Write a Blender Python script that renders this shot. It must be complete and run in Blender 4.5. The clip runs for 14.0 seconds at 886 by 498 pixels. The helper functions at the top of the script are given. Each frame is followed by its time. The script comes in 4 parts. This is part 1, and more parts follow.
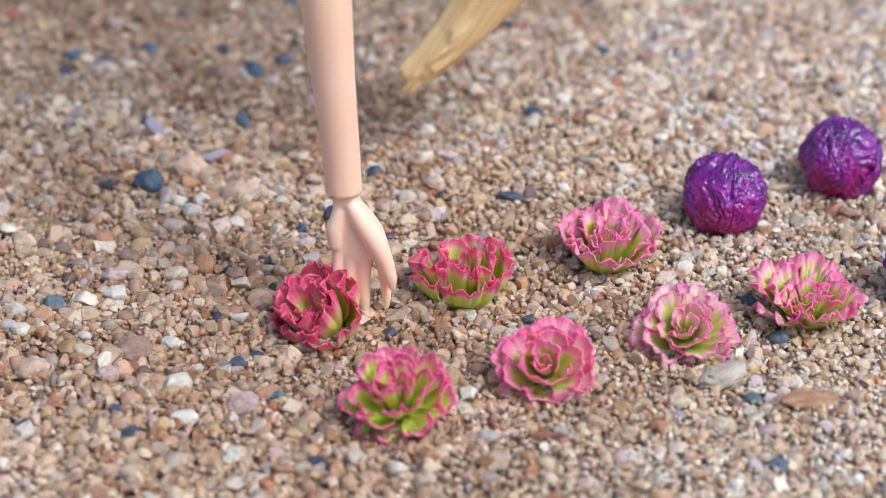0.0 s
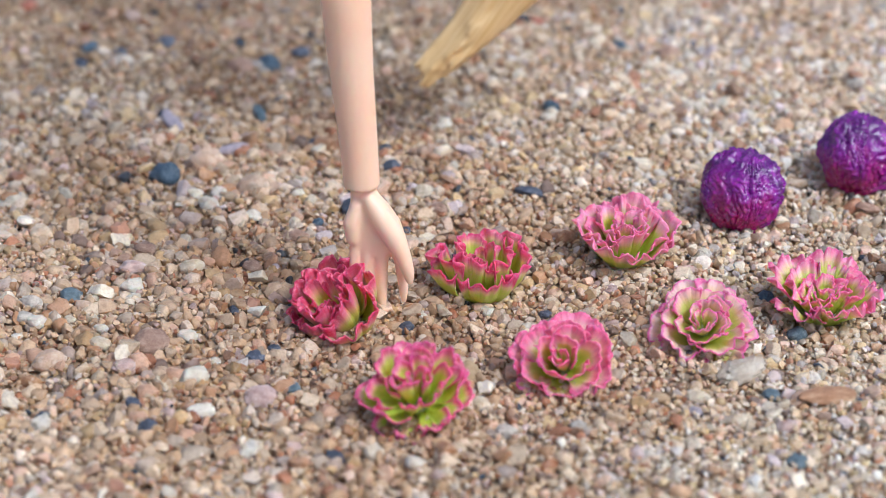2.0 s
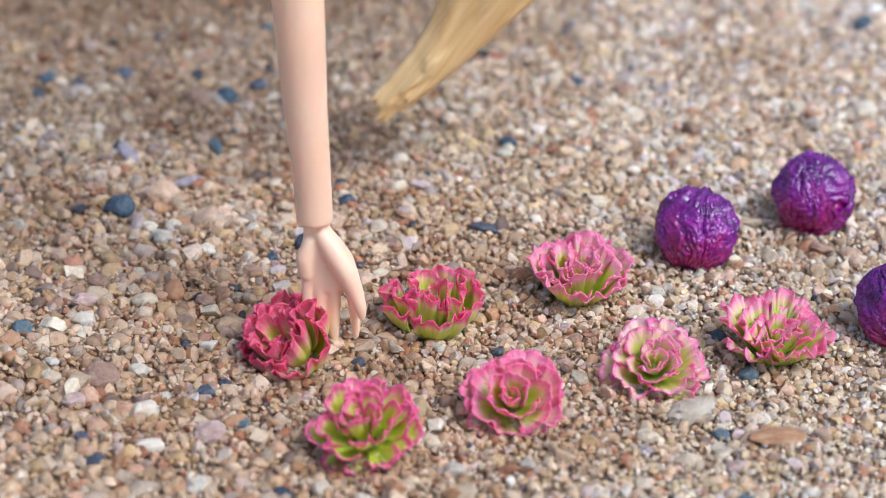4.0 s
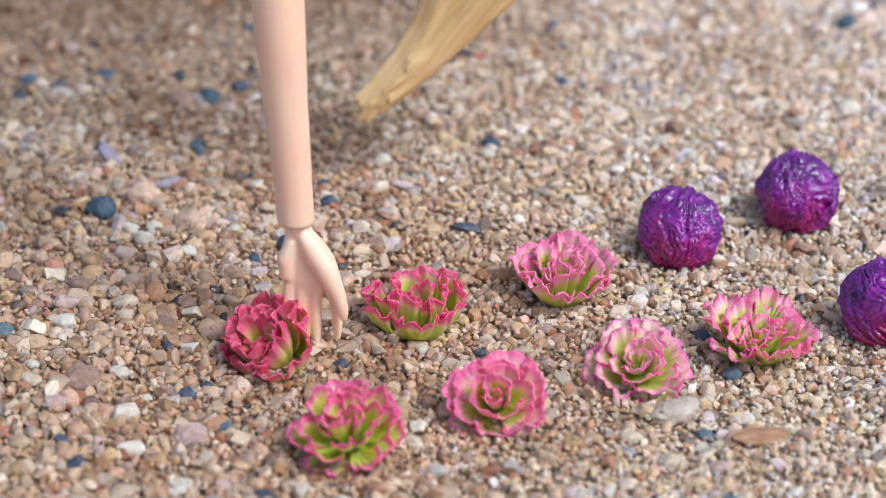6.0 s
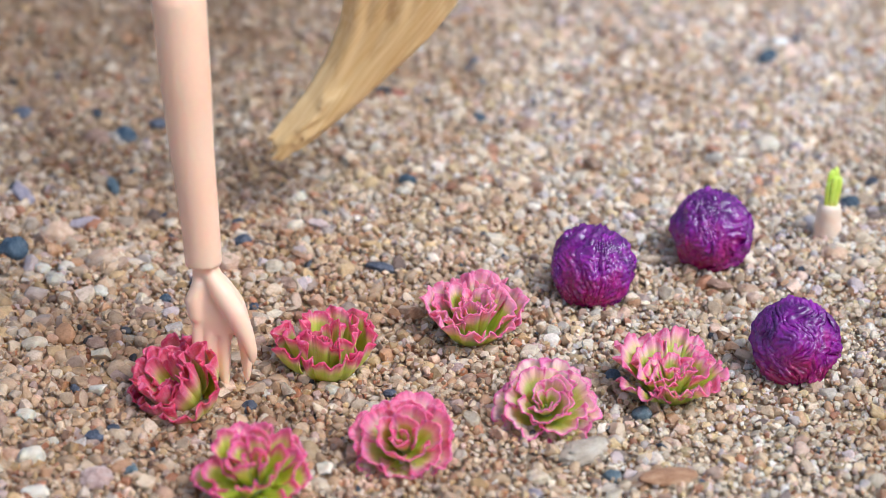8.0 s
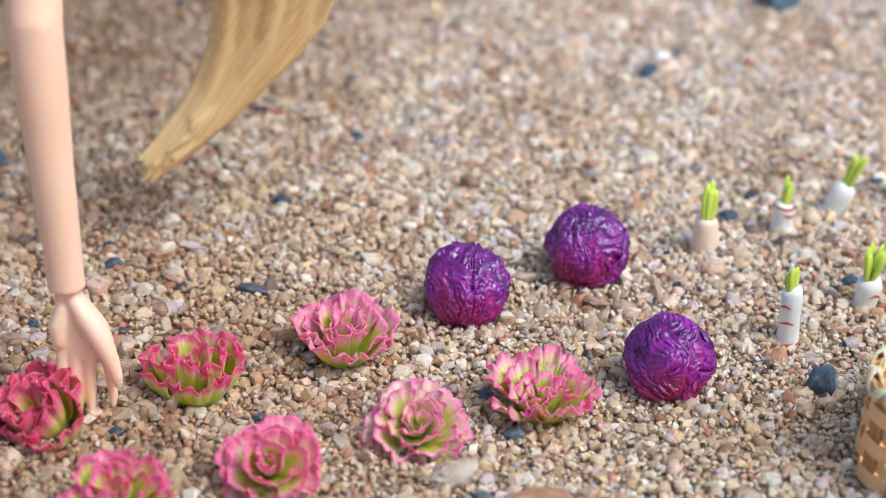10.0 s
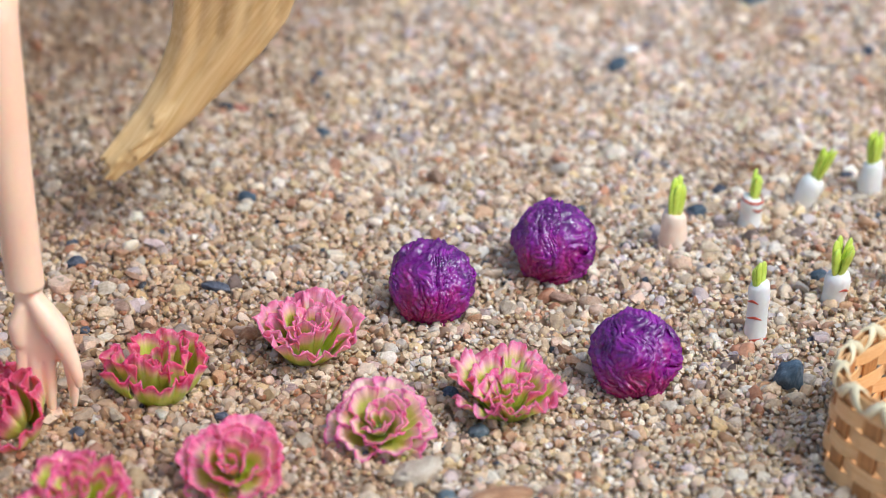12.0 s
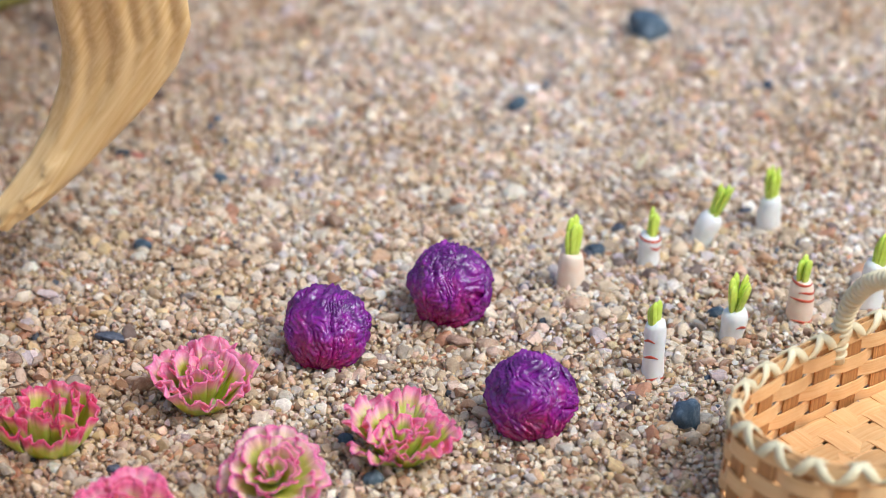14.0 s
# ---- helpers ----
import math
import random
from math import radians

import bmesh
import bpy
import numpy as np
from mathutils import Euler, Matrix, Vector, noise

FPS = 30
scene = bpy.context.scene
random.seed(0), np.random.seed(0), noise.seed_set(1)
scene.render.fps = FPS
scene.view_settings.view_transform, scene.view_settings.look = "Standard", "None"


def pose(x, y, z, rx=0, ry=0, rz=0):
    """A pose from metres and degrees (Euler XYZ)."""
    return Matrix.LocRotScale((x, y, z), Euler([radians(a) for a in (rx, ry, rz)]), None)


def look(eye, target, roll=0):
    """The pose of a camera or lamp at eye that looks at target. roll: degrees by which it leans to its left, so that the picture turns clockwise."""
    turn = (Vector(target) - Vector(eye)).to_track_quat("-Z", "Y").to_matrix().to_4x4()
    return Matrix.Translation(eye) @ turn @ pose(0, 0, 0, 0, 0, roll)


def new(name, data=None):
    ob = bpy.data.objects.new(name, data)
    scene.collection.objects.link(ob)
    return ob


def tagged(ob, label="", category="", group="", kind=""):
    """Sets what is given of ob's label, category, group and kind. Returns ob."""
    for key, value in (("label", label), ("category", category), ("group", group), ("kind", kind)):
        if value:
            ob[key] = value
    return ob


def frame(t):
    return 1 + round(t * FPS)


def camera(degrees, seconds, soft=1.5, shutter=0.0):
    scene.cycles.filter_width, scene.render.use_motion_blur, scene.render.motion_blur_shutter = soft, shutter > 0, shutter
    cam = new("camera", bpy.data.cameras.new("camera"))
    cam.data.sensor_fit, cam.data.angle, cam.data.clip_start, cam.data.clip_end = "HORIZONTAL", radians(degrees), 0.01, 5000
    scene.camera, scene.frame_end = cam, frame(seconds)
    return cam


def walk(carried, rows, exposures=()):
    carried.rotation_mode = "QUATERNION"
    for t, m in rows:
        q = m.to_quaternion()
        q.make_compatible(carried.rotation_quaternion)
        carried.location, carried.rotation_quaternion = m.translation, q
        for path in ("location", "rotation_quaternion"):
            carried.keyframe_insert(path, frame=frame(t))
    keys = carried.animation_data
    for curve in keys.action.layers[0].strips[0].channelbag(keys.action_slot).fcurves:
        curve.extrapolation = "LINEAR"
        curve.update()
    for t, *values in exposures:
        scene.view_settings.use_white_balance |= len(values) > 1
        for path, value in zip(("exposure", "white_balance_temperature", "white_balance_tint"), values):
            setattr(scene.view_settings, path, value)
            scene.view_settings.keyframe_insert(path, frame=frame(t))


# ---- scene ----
cam = camera(20.0, 14.0, soft=0.5)
cam.data.dof.use_dof = True
cam.data.dof.focus_distance = 0.615
cam.data.dof.aperture_fstop = 10.5
cam.data.lens_unit = "MILLIMETERS"
# seconds, eye in metres, then yaw, pitch and roll in degrees
ROWS = [
    (0, 0.00003, -0.55425, 0.31999, 0.733, -29.898, -0.552),
    (0.5, -0.00089, -0.55344, 0.31988, 0.887, -29.950, -0.645),
    (1, -0.00195, -0.55420, 0.31955, 0.930, -29.961, -0.549),
    (1.5, -0.00223, -0.55390, 0.31996, 0.948, -30.087, -0.457),
    (2, -0.00198, -0.55316, 0.31944, 0.979, -30.035, -0.421),
    (2.5, -0.00199, -0.55377, 0.32140, 0.959, -29.840, -0.072),
    (3, -0.00258, -0.55411, 0.32184, 0.843, -29.725, -0.080),
    (3.2, 0.00042, -0.55350, 0.32180, 0.673, -29.559, 0.173),
    (5.5, 0.00359, -0.55029, 0.32057, -0.084, -29.410, 0.565),
    (6, 0.00413, -0.54938, 0.31991, -0.065, -29.395, 0.476),
    (6.5, 0.00369, -0.55075, 0.32212, 0.005, -29.288, 0.506),
    (7, 0.00442, -0.55046, 0.32205, 0.057, -29.219, 0.608),
    (7.5, 0.00817, -0.54934, 0.32228, -0.145, -29.103, 0.691),
    (8, 0.01800, -0.54564, 0.32249, -0.922, -28.853, 0.637),
    (8.5, 0.02508, -0.54084, 0.32071, -1.763, -28.582, 0.530),
    (9, 0.02920, -0.54064, 0.32094, -2.352, -28.416, 0.465),
    (9.2, 0.03053, -0.54027, 0.32046, -2.504, -28.376, 0.519),
    (11.5, 0.03435, -0.53564, 0.31828, -2.939, -28.654, 0.732),
    (12, 0.03864, -0.53420, 0.31688, -3.083, -28.529, 0.473),
    (12.5, 0.04311, -0.53082, 0.31658, -3.779, -28.495, 0.263),
    (13, 0.04601, -0.52783, 0.31397, -4.240, -28.348, 0.260),
    (13.5, 0.04844, -0.52774, 0.31513, -4.471, -28.416, 0.280),
    (13.9, 0.04985, -0.52850, 0.31540, -4.585, -28.345, 0.130),
    (14, 0.05043, -0.53023, 0.31704, -4.619, -27.732, 0.042),
]


def aimed(x, y, z, yaw, pitch, roll):
    return pose(x, y, z, 0, 0, yaw) @ pose(0, 0, 0, 90 + pitch) @ pose(0, 0, 0, 0, 0, roll)


walk(cam, [(t, aimed(*row)) for t, *row in ROWS], exposures=[(0.0, 0.19, 5660, 7), (6.5, 0.21, 5680, 7), (9.5, 0.20, 5850, 6), (14.0, 0.17, 5960, 6)])

# ---- light: bright, hazy daylight from above and from the right ----
SUN_UP, SUN_ROUND = 54.0, 122.0
world = bpy.data.worlds.new("sky")
scene.world = world
world.use_nodes = True
wn, wl = world.node_tree.nodes, world.node_tree.links
sky = wn.new("ShaderNodeTexSky")
sky.sky_type, sky.sun_disc = "NISHITA", False
sky.sun_elevation, sky.sun_rotation = radians(SUN_UP), radians(SUN_ROUND)
sky.dust_density, sky.air_density = 4.0, 1.0
wl.new(sky.outputs[0], wn["Background"].inputs[0])
wn["Background"].inputs[1].default_value = 0.15
sun_data = bpy.data.lights.new("sun", "SUN")
sun_data.energy, sun_data.angle, sun_data.color = 1.5, radians(16), (0.91, 0.965, 1.03)
sun = new("sun", sun_data)
sun_way = Vector((math.sin(radians(SUN_ROUND)) * math.cos(radians(SUN_UP)), math.cos(radians(SUN_ROUND)) * math.cos(radians(SUN_UP)), math.sin(radians(SUN_UP))))
sun.matrix_world = look(sun_way * 3, (0, 0, 0))

MM = 0.001


# ---- materials ----
def shader(name):
    m = bpy.data.materials.new(name)
    m.use_nodes = True
    nt = m.node_tree
    return m, nt, nt.nodes["Principled BSDF"]


def node(nt, kind, **values):
    n = nt.nodes.new(kind)
    for key, value in values.items():
        n.inputs[key.replace("_", " ")].default_value = value
    return n


def ramp(nt, source, stops, constant=False):
    r = nt.nodes.new("ShaderNodeValToRGB")
    r.color_ramp.interpolation = "CONSTANT" if constant else "LINEAR"
    els = r.color_ramp.elements
    while len(els) < len(stops):
        els.new(0.5)
    for e, (at, c) in zip(els, stops):
        e.position, e.color = at, (*c, 1)
    nt.links.new(source, r.inputs[0])
    return r.outputs[0]


def mixed(nt, kind, factor, a, b):
    n = nt.nodes.new("ShaderNodeMix")
    n.data_type, n.blend_type = "RGBA", kind
    for slot, v in ((n.inputs[0], factor), (n.inputs[6], a), (n.inputs[7], b)):
        if isinstance(v, (int, float)):
            slot.default_value = v
        elif isinstance(v, tuple):
            slot.default_value = (*v, 1)
        else:
            nt.links.new(v, slot)
    return n.outputs[2]


def math_node(nt, op, a, b=0.0):
    n = nt.nodes.new("ShaderNodeMath")
    n.operation = op
    for slot, v in zip(n.inputs, (a, b)):
        if isinstance(v, (int, float)):
            slot.default_value = v
        else:
            nt.links.new(v, slot)
    return n.outputs[0]


def noise_tex(nt, scale, detail=3.0, rough=0.55, stretch=None, coords="Object"):
    c = nt.nodes.new("ShaderNodeTexCoord").outputs[coords]
    if stretch:
        mp = nt.nodes.new("ShaderNodeMapping")
        mp.inputs["Scale"].default_value = stretch
        nt.links.new(c, mp.inputs[0])
        c = mp.outputs[0]
    n = node(nt, "ShaderNodeTexNoise", Scale=scale, Detail=detail, Roughness=rough)
    nt.links.new(c, n.inputs["Vector"])
    return n.outputs["Fac"]


def bump(nt, bsdf, height, strength=0.4, distance=0.0003):
    b = node(nt, "ShaderNodeBump", Strength=strength, Distance=distance)
    nt.links.new(height, b.inputs["Height"])
    nt.links.new(b.outputs[0], bsdf.inputs["Normal"])


# shares of the colours of the grains: (share, colour)
GRAINS = [
    (0.16, (0.68, 0.50, 0.31)), (0.18, (0.76, 0.59, 0.40)), (0.16, (0.80, 0.67, 0.49)), (0.10, (0.84, 0.74, 0.60)),
    (0.07, (0.62, 0.38, 0.21)), (0.10, (0.76, 0.53, 0.38)), (0.07, (0.74, 0.55, 0.29)), (0.03, (0.42, 0.26, 0.16)),
    (0.03, (0.54, 0.46, 0.40)), (0.03, (0.68, 0.54, 0.49)), (0.04, (0.54, 0.26, 0.14)), (0.02, (0.24, 0.17, 0.13)),
    (0.01, (0.10, 0.12, 0.15)),
]


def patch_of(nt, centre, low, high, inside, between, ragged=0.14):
    """A ragged patch of tint on the sand round a centre; outside it the sand stays as it is."""
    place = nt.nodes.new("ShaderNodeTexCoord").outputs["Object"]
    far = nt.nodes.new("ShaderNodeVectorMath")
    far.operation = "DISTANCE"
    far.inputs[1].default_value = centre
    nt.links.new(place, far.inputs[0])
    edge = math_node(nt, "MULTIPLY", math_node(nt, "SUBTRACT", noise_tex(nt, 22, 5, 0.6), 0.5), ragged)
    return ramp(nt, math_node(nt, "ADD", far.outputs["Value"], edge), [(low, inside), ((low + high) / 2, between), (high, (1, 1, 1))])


def sand_tint(nt):
    """Tints of the sand: shade painted in where the second doll sits, browner by the flowers, paler and bluer far off.
    """
    # shade round the sitting doll, painted into the sand's colour
    doll_shade = patch_of(nt, (-0.10, 0.21, 0), 0.06, 0.19, (0.54, 0.47, 0.41), (0.76, 0.71, 0.66))
    # darker and browner round the flowers on the left
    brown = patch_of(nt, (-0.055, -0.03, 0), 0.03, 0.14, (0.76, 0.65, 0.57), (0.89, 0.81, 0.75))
    # paler and bluer towards the far right
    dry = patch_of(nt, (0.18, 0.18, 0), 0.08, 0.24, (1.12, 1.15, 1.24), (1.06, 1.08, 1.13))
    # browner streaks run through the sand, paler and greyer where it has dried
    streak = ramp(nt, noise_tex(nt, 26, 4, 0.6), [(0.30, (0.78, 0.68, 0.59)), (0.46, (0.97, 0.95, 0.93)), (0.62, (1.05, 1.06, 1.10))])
    tint = mixed(nt, "MULTIPLY", 1.0, mixed(nt, "MULTIPLY", 1.0, doll_shade, brown), dry)
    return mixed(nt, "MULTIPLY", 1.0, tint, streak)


def grain_material(name, shares, per_object=False):
    m, nt, b = shader(name)
    # single grains are unit stones made small, the joined ones are in metres
    coarse, fine = (1.7, 5.5) if per_object else (800, 2300)
    if per_object:
        chance = nt.nodes.new("ShaderNodeObjectInfo").outputs["Random"]
    else:
        chance = nt.nodes.new("ShaderNodeNewGeometry").outputs["Random Per Island"]
    stops, at = [], 0.0
    for share, c in shares:
        stops.append((at, c))
        at += share
    base = ramp(nt, chance, stops, constant=True)
    tone = ramp(nt, math_node(nt, "FRACT", math_node(nt, "MULTIPLY", chance, 37.3)), [(0.0, (0.62, 0.61, 0.59)), (0.5, (0.92, 0.92, 0.92)), (1.0, (1.08, 1.08, 1.08))])
    base = mixed(nt, "MULTIPLY", 1.0, base, tone)
    mottle = ramp(nt, noise_tex(nt, coarse, 5, 0.65), [(0.3, (0.58, 0.48, 0.40)), (0.5, (1, 1, 1)), (0.72, (1.14, 1.13, 1.10))])
    base = mixed(nt, "MULTIPLY", 0.6, base, mottle)
    speck = ramp(nt, noise_tex(nt, fine, 3, 0.6), [(0.34, (0.62, 0.54, 0.48)), (0.48, (1, 1, 1)), (0.66, (1.12, 1.12, 1.12))])
    base = mixed(nt, "MULTIPLY", 0.4, base, speck)
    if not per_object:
        base = mixed(nt, "MULTIPLY", 1.0, base, sand_tint(nt))
    nt.links.new(base, b.inputs["Base Color"])
    gloss = ramp(nt, math_node(nt, "FRACT", math_node(nt, "MULTIPLY", chance, 91.7)), [(0.0, (0.14,) * 3), (1.0, (0.50,) * 3)])
    nt.links.new(gloss, b.inputs["Roughness"])
    # the quartz grains let some light in
    b.inputs["Subsurface Weight"].default_value = 0.26
    b.inputs["Subsurface Radius"].default_value = (0.0014, 0.0010, 0.0006)
    b.inputs["Subsurface Scale"].default_value = 1.0
    bump(nt, b, noise_tex(nt, fine, 5, 0.7), 0.6, 0.0004)
    return m


QUARTZ = [
    (0.24, (0.76, 0.63, 0.46)), (0.20, (0.72, 0.54, 0.36)), (0.15, (0.74, 0.51, 0.36)), (0.14, (0.78, 0.68, 0.54)), (0.07, (0.66, 0.46, 0.25)),
    (0.07, (0.56, 0.31, 0.17)), (0.05, (0.58, 0.49, 0.42)), (0.05, (0.50, 0.25, 0.15)), (0.05, (0.66, 0.52, 0.48)),
]
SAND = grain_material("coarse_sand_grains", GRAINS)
SAND_SINGLE = grain_material("coarse_sand_single", QUARTZ, per_object=True)


def ground_material():
    m, nt, b = shader("sand_bed")
    v = node(nt, "ShaderNodeTexVoronoi", Scale=480.0)
    nt.links.new(nt.nodes.new("ShaderNodeTexCoord").outputs["Object"], v.inputs["Vector"])
    sep = nt.nodes.new("ShaderNodeSeparateColor")
    nt.links.new(v.outputs["Color"], sep.inputs[0])
    stops, at = [], 0.0
    for share, c in GRAINS:
        stops.append((at, c))
        at += share
    base = ramp(nt, sep.outputs[0], stops, constant=True)
    # bed colour darkened all over, standing in for shade in the gaps between grains
    patch = ramp(nt, noise_tex(nt, 14, 4), [(0.3, (0.36, 0.31, 0.27)), (0.7, (0.56, 0.51, 0.46))])
    nt.links.new(mixed(nt, "MULTIPLY", 1.0, base, patch), b.inputs["Base Color"])
    b.inputs["Roughness"].default_value = 0.85
    bump(nt, b, math_node(nt, "SUBTRACT", 1.0, v.outputs["Distance"]), 0.9, 0.0012)
    return m


BED = ground_material()


def stone_material(name, dark, mid, light, rough=0.55, glassy=0.0):
    """For unit stones that are made small: blotches, veins and fine specks."""
    m, nt, b = shader(name)
    base = ramp(nt, noise_tex(nt, 1.5, 6, 0.72), [(0.30, dark), (0.5, mid), (0.70, light)])
    ob = nt.nodes.new("ShaderNodeObjectInfo").outputs["Random"]
    tone = ramp(nt, ob, [(0.0, (0.82, 0.82, 0.82)), (1.0, (1.1, 1.1, 1.1))])
    base = mixed(nt, "MULTIPLY", 1.0, base, tone)
    speck = ramp(nt, noise_tex(nt, 9, 3, 0.7), [(0.56, (0, 0, 0)), (0.68, (1, 1, 1))])
    base = mixed(nt, "MIX", math_node(nt, "MULTIPLY", speck, 0.45), base, light)
    pit = ramp(nt, noise_tex(nt, 14, 3, 0.7), [(0.30, (0.55, 0.50, 0.46)), (0.42, (1, 1, 1))])
    nt.links.new(mixed(nt, "MULTIPLY", 0.8, base, pit), b.inputs["Base Color"])
    b.inputs["Roughness"].default_value = rough
    b.inputs["Subsurface Weight"].default_value = glassy
    b.inputs["Subsurface Radius"].default_value = (0.0020, 0.0014, 0.0009)
    b.inputs["Subsurface Scale"].default_value = 1.0
    bump(nt, b, noise_tex(nt, 5, 7, 0.75), 0.9, 0.0006)
    return m


STONE = {
    "blue": stone_material("slate_blue_stone", (0.030, 0.052, 0.078), (0.068, 0.115, 0.160), (0.22, 0.27, 0.32), 0.5),
    "dark": stone_material("dark_grey_stone", (0.035, 0.04, 0.055), (0.085, 0.095, 0.125), (0.22, 0.23, 0.27), 0.5),
    "grey": stone_material("grey_stone", (0.38, 0.31, 0.25), (0.56, 0.48, 0.39), (0.72, 0.64, 0.54), 0.55, 0.2),
    "teal": stone_material("teal_grey_stone", (0.07, 0.11, 0.13), (0.14, 0.19, 0.21), (0.31, 0.35, 0.36)),
    "white": stone_material("milky_quartz", (0.64, 0.51, 0.38), (0.77, 0.66, 0.51), (0.84, 0.76, 0.64), 0.35, 0.5),
    "cream": stone_material("cream_stone", (0.52, 0.37, 0.23), (0.70, 0.55, 0.38), (0.83, 0.72, 0.56), 0.5, 0.4),
    "peach": stone_material("peach_stone", (0.54, 0.32, 0.20), (0.72, 0.48, 0.32), (0.82, 0.66, 0.50), 0.5, 0.4),
    "orange": stone_material("rust_orange_stone", (0.30, 0.13, 0.06), (0.46, 0.24, 0.12), (0.62, 0.41, 0.25)),
    "brown": stone_material("brown_stone", (0.26, 0.14, 0.09), (0.42, 0.25, 0.17), (0.60, 0.43, 0.31)),
    "red": stone_material("brick_red_stone", (0.26, 0.06, 0.04), (0.42, 0.13, 0.08), (0.56, 0.28, 0.20)),
    "pink": stone_material("pink_stone", (0.46, 0.28, 0.23), (0.64, 0.44, 0.37), (0.76, 0.62, 0.54), 0.5, 0.3),
    "tan": stone_material("tan_sandstone", (0.46, 0.35, 0.24), (0.62, 0.51, 0.38), (0.76, 0.67, 0.54), 0.6, 0.3),
    "mauve": stone_material("mauve_grey_stone", (0.30, 0.23, 0.24), (0.44, 0.36, 0.38), (0.62, 0.54, 0.54)),
}
STONE_WORDS = {
    "blue": "slate-blue angular pebble half sunk in coarse sand", "dark": "dark charcoal pebble lying in coarse sand",
    "grey": "mid-grey rounded pebble lying in coarse sand", "teal": "teal-grey smooth pebble lying in coarse sand",
    "white": "milky white quartz pebble lying in coarse sand", "cream": "cream-coloured rough pebble lying in coarse sand",
    "peach": "pale peach angular pebble lying in coarse sand", "orange": "rust-orange pebble lying in coarse sand",
    "brown": "brown weathered pebble lying in coarse sand", "red": "brick-red pebble lying in coarse sand",
    "tan": "rough tan sandstone pebble bedded in coarse sand",
    "pink": "dusty pink pebble lying in coarse sand", "mauve": "mauve-grey flat pebble lying in coarse sand",
}


def petal_material(name, rim, pink, mid, heart, deep, at):
    """Ruffled petal: the lime heart pales to peach, turns pink and ends in a darker line. at: where these four begin."""
    m, nt, b = shader(name)
    uv = nt.nodes.new("ShaderNodeUVMap").outputs[0]
    sep = nt.nodes.new("ShaderNodeSeparateXYZ")
    nt.links.new(uv, sep.inputs[0])
    side = math_node(nt, "ABSOLUTE", math_node(nt, "SUBTRACT", sep.outputs[0], 0.5))
    side = math_node(nt, "MULTIPLY", math_node(nt, "POWER", math_node(nt, "MULTIPLY", side, 2.0), 6.0), 0.22)
    wob = math_node(nt, "MULTIPLY", math_node(nt, "SUBTRACT", noise_tex(nt, 330, 4, 0.65), 0.5), 0.34)
    # the blotches fade towards the rim, whose line stays whole
    wob = math_node(nt, "MULTIPLY", wob, math_node(nt, "SUBTRACT", 1.15, sep.outputs[1]))
    along = math_node(nt, "ADD", math_node(nt, "ADD", sep.outputs[1], side), wob)
    ob = nt.nodes.new("ShaderNodeObjectInfo").outputs["Random"]
    shift = math_node(nt, "MULTIPLY", math_node(nt, "SUBTRACT", ob, 0.5), 0.16)
    shift = math_node(nt, "MULTIPLY", shift, math_node(nt, "SUBTRACT", 1.1, sep.outputs[1]))
    along = math_node(nt, "ADD", along, shift)
    base = ramp(nt, along, [(0.0, deep), (0.22, deep), (at[0], heart), (at[1], mid), (at[2], pink), (at[3], rim)])
    mp = nt.nodes.new("ShaderNodeMapping")
    mp.inputs["Scale"].default_value = (30, 1.6, 1)
    nt.links.new(uv, mp.inputs[0])
    veins = node(nt, "ShaderNodeTexNoise", Scale=1.0, Detail=4.0)
    nt.links.new(mp.outputs[0], veins.inputs["Vector"])
    vein = ramp(nt, veins.outputs["Fac"], [(0.3, (0.84, 0.82, 0.80)), (0.6, (1.08, 1.08, 1.08))])
    # frosted grains of pale paint, thickest near the rim
    frost = ramp(nt, noise_tex(nt, 1500, 4, 0.75), [(0.50, (0, 0, 0)), (0.70, (1, 1, 1))])
    frost = math_node(nt, "MULTIPLY", frost, ramp(nt, sep.outputs[1], [(0.45, (0.12,) * 3), (0.9, (0.62,) * 3)]))
    pale = mixed(nt, "MIX", 0.45, pink, (0.90, 0.74, 0.74))
    base = mixed(nt, "MIX", frost, base, pale)
    nt.links.new(mixed(nt, "MULTIPLY", 0.8, base, vein), b.inputs["Base Color"])
    b.inputs["Roughness"].default_value = 0.36
    b.inputs["Subsurface Weight"].default_value = 0.55
    b.inputs["Subsurface Radius"].default_value = (0.0022, 0.0015, 0.0009)
    b.inputs["Subsurface Scale"].default_value = 1.0
    bump(nt, b, mixed(nt, "MIX", 0.5, veins.outputs["Color"], noise_tex(nt, 1500, 4, 0.75)), 0.5, 0.00025)
    return m


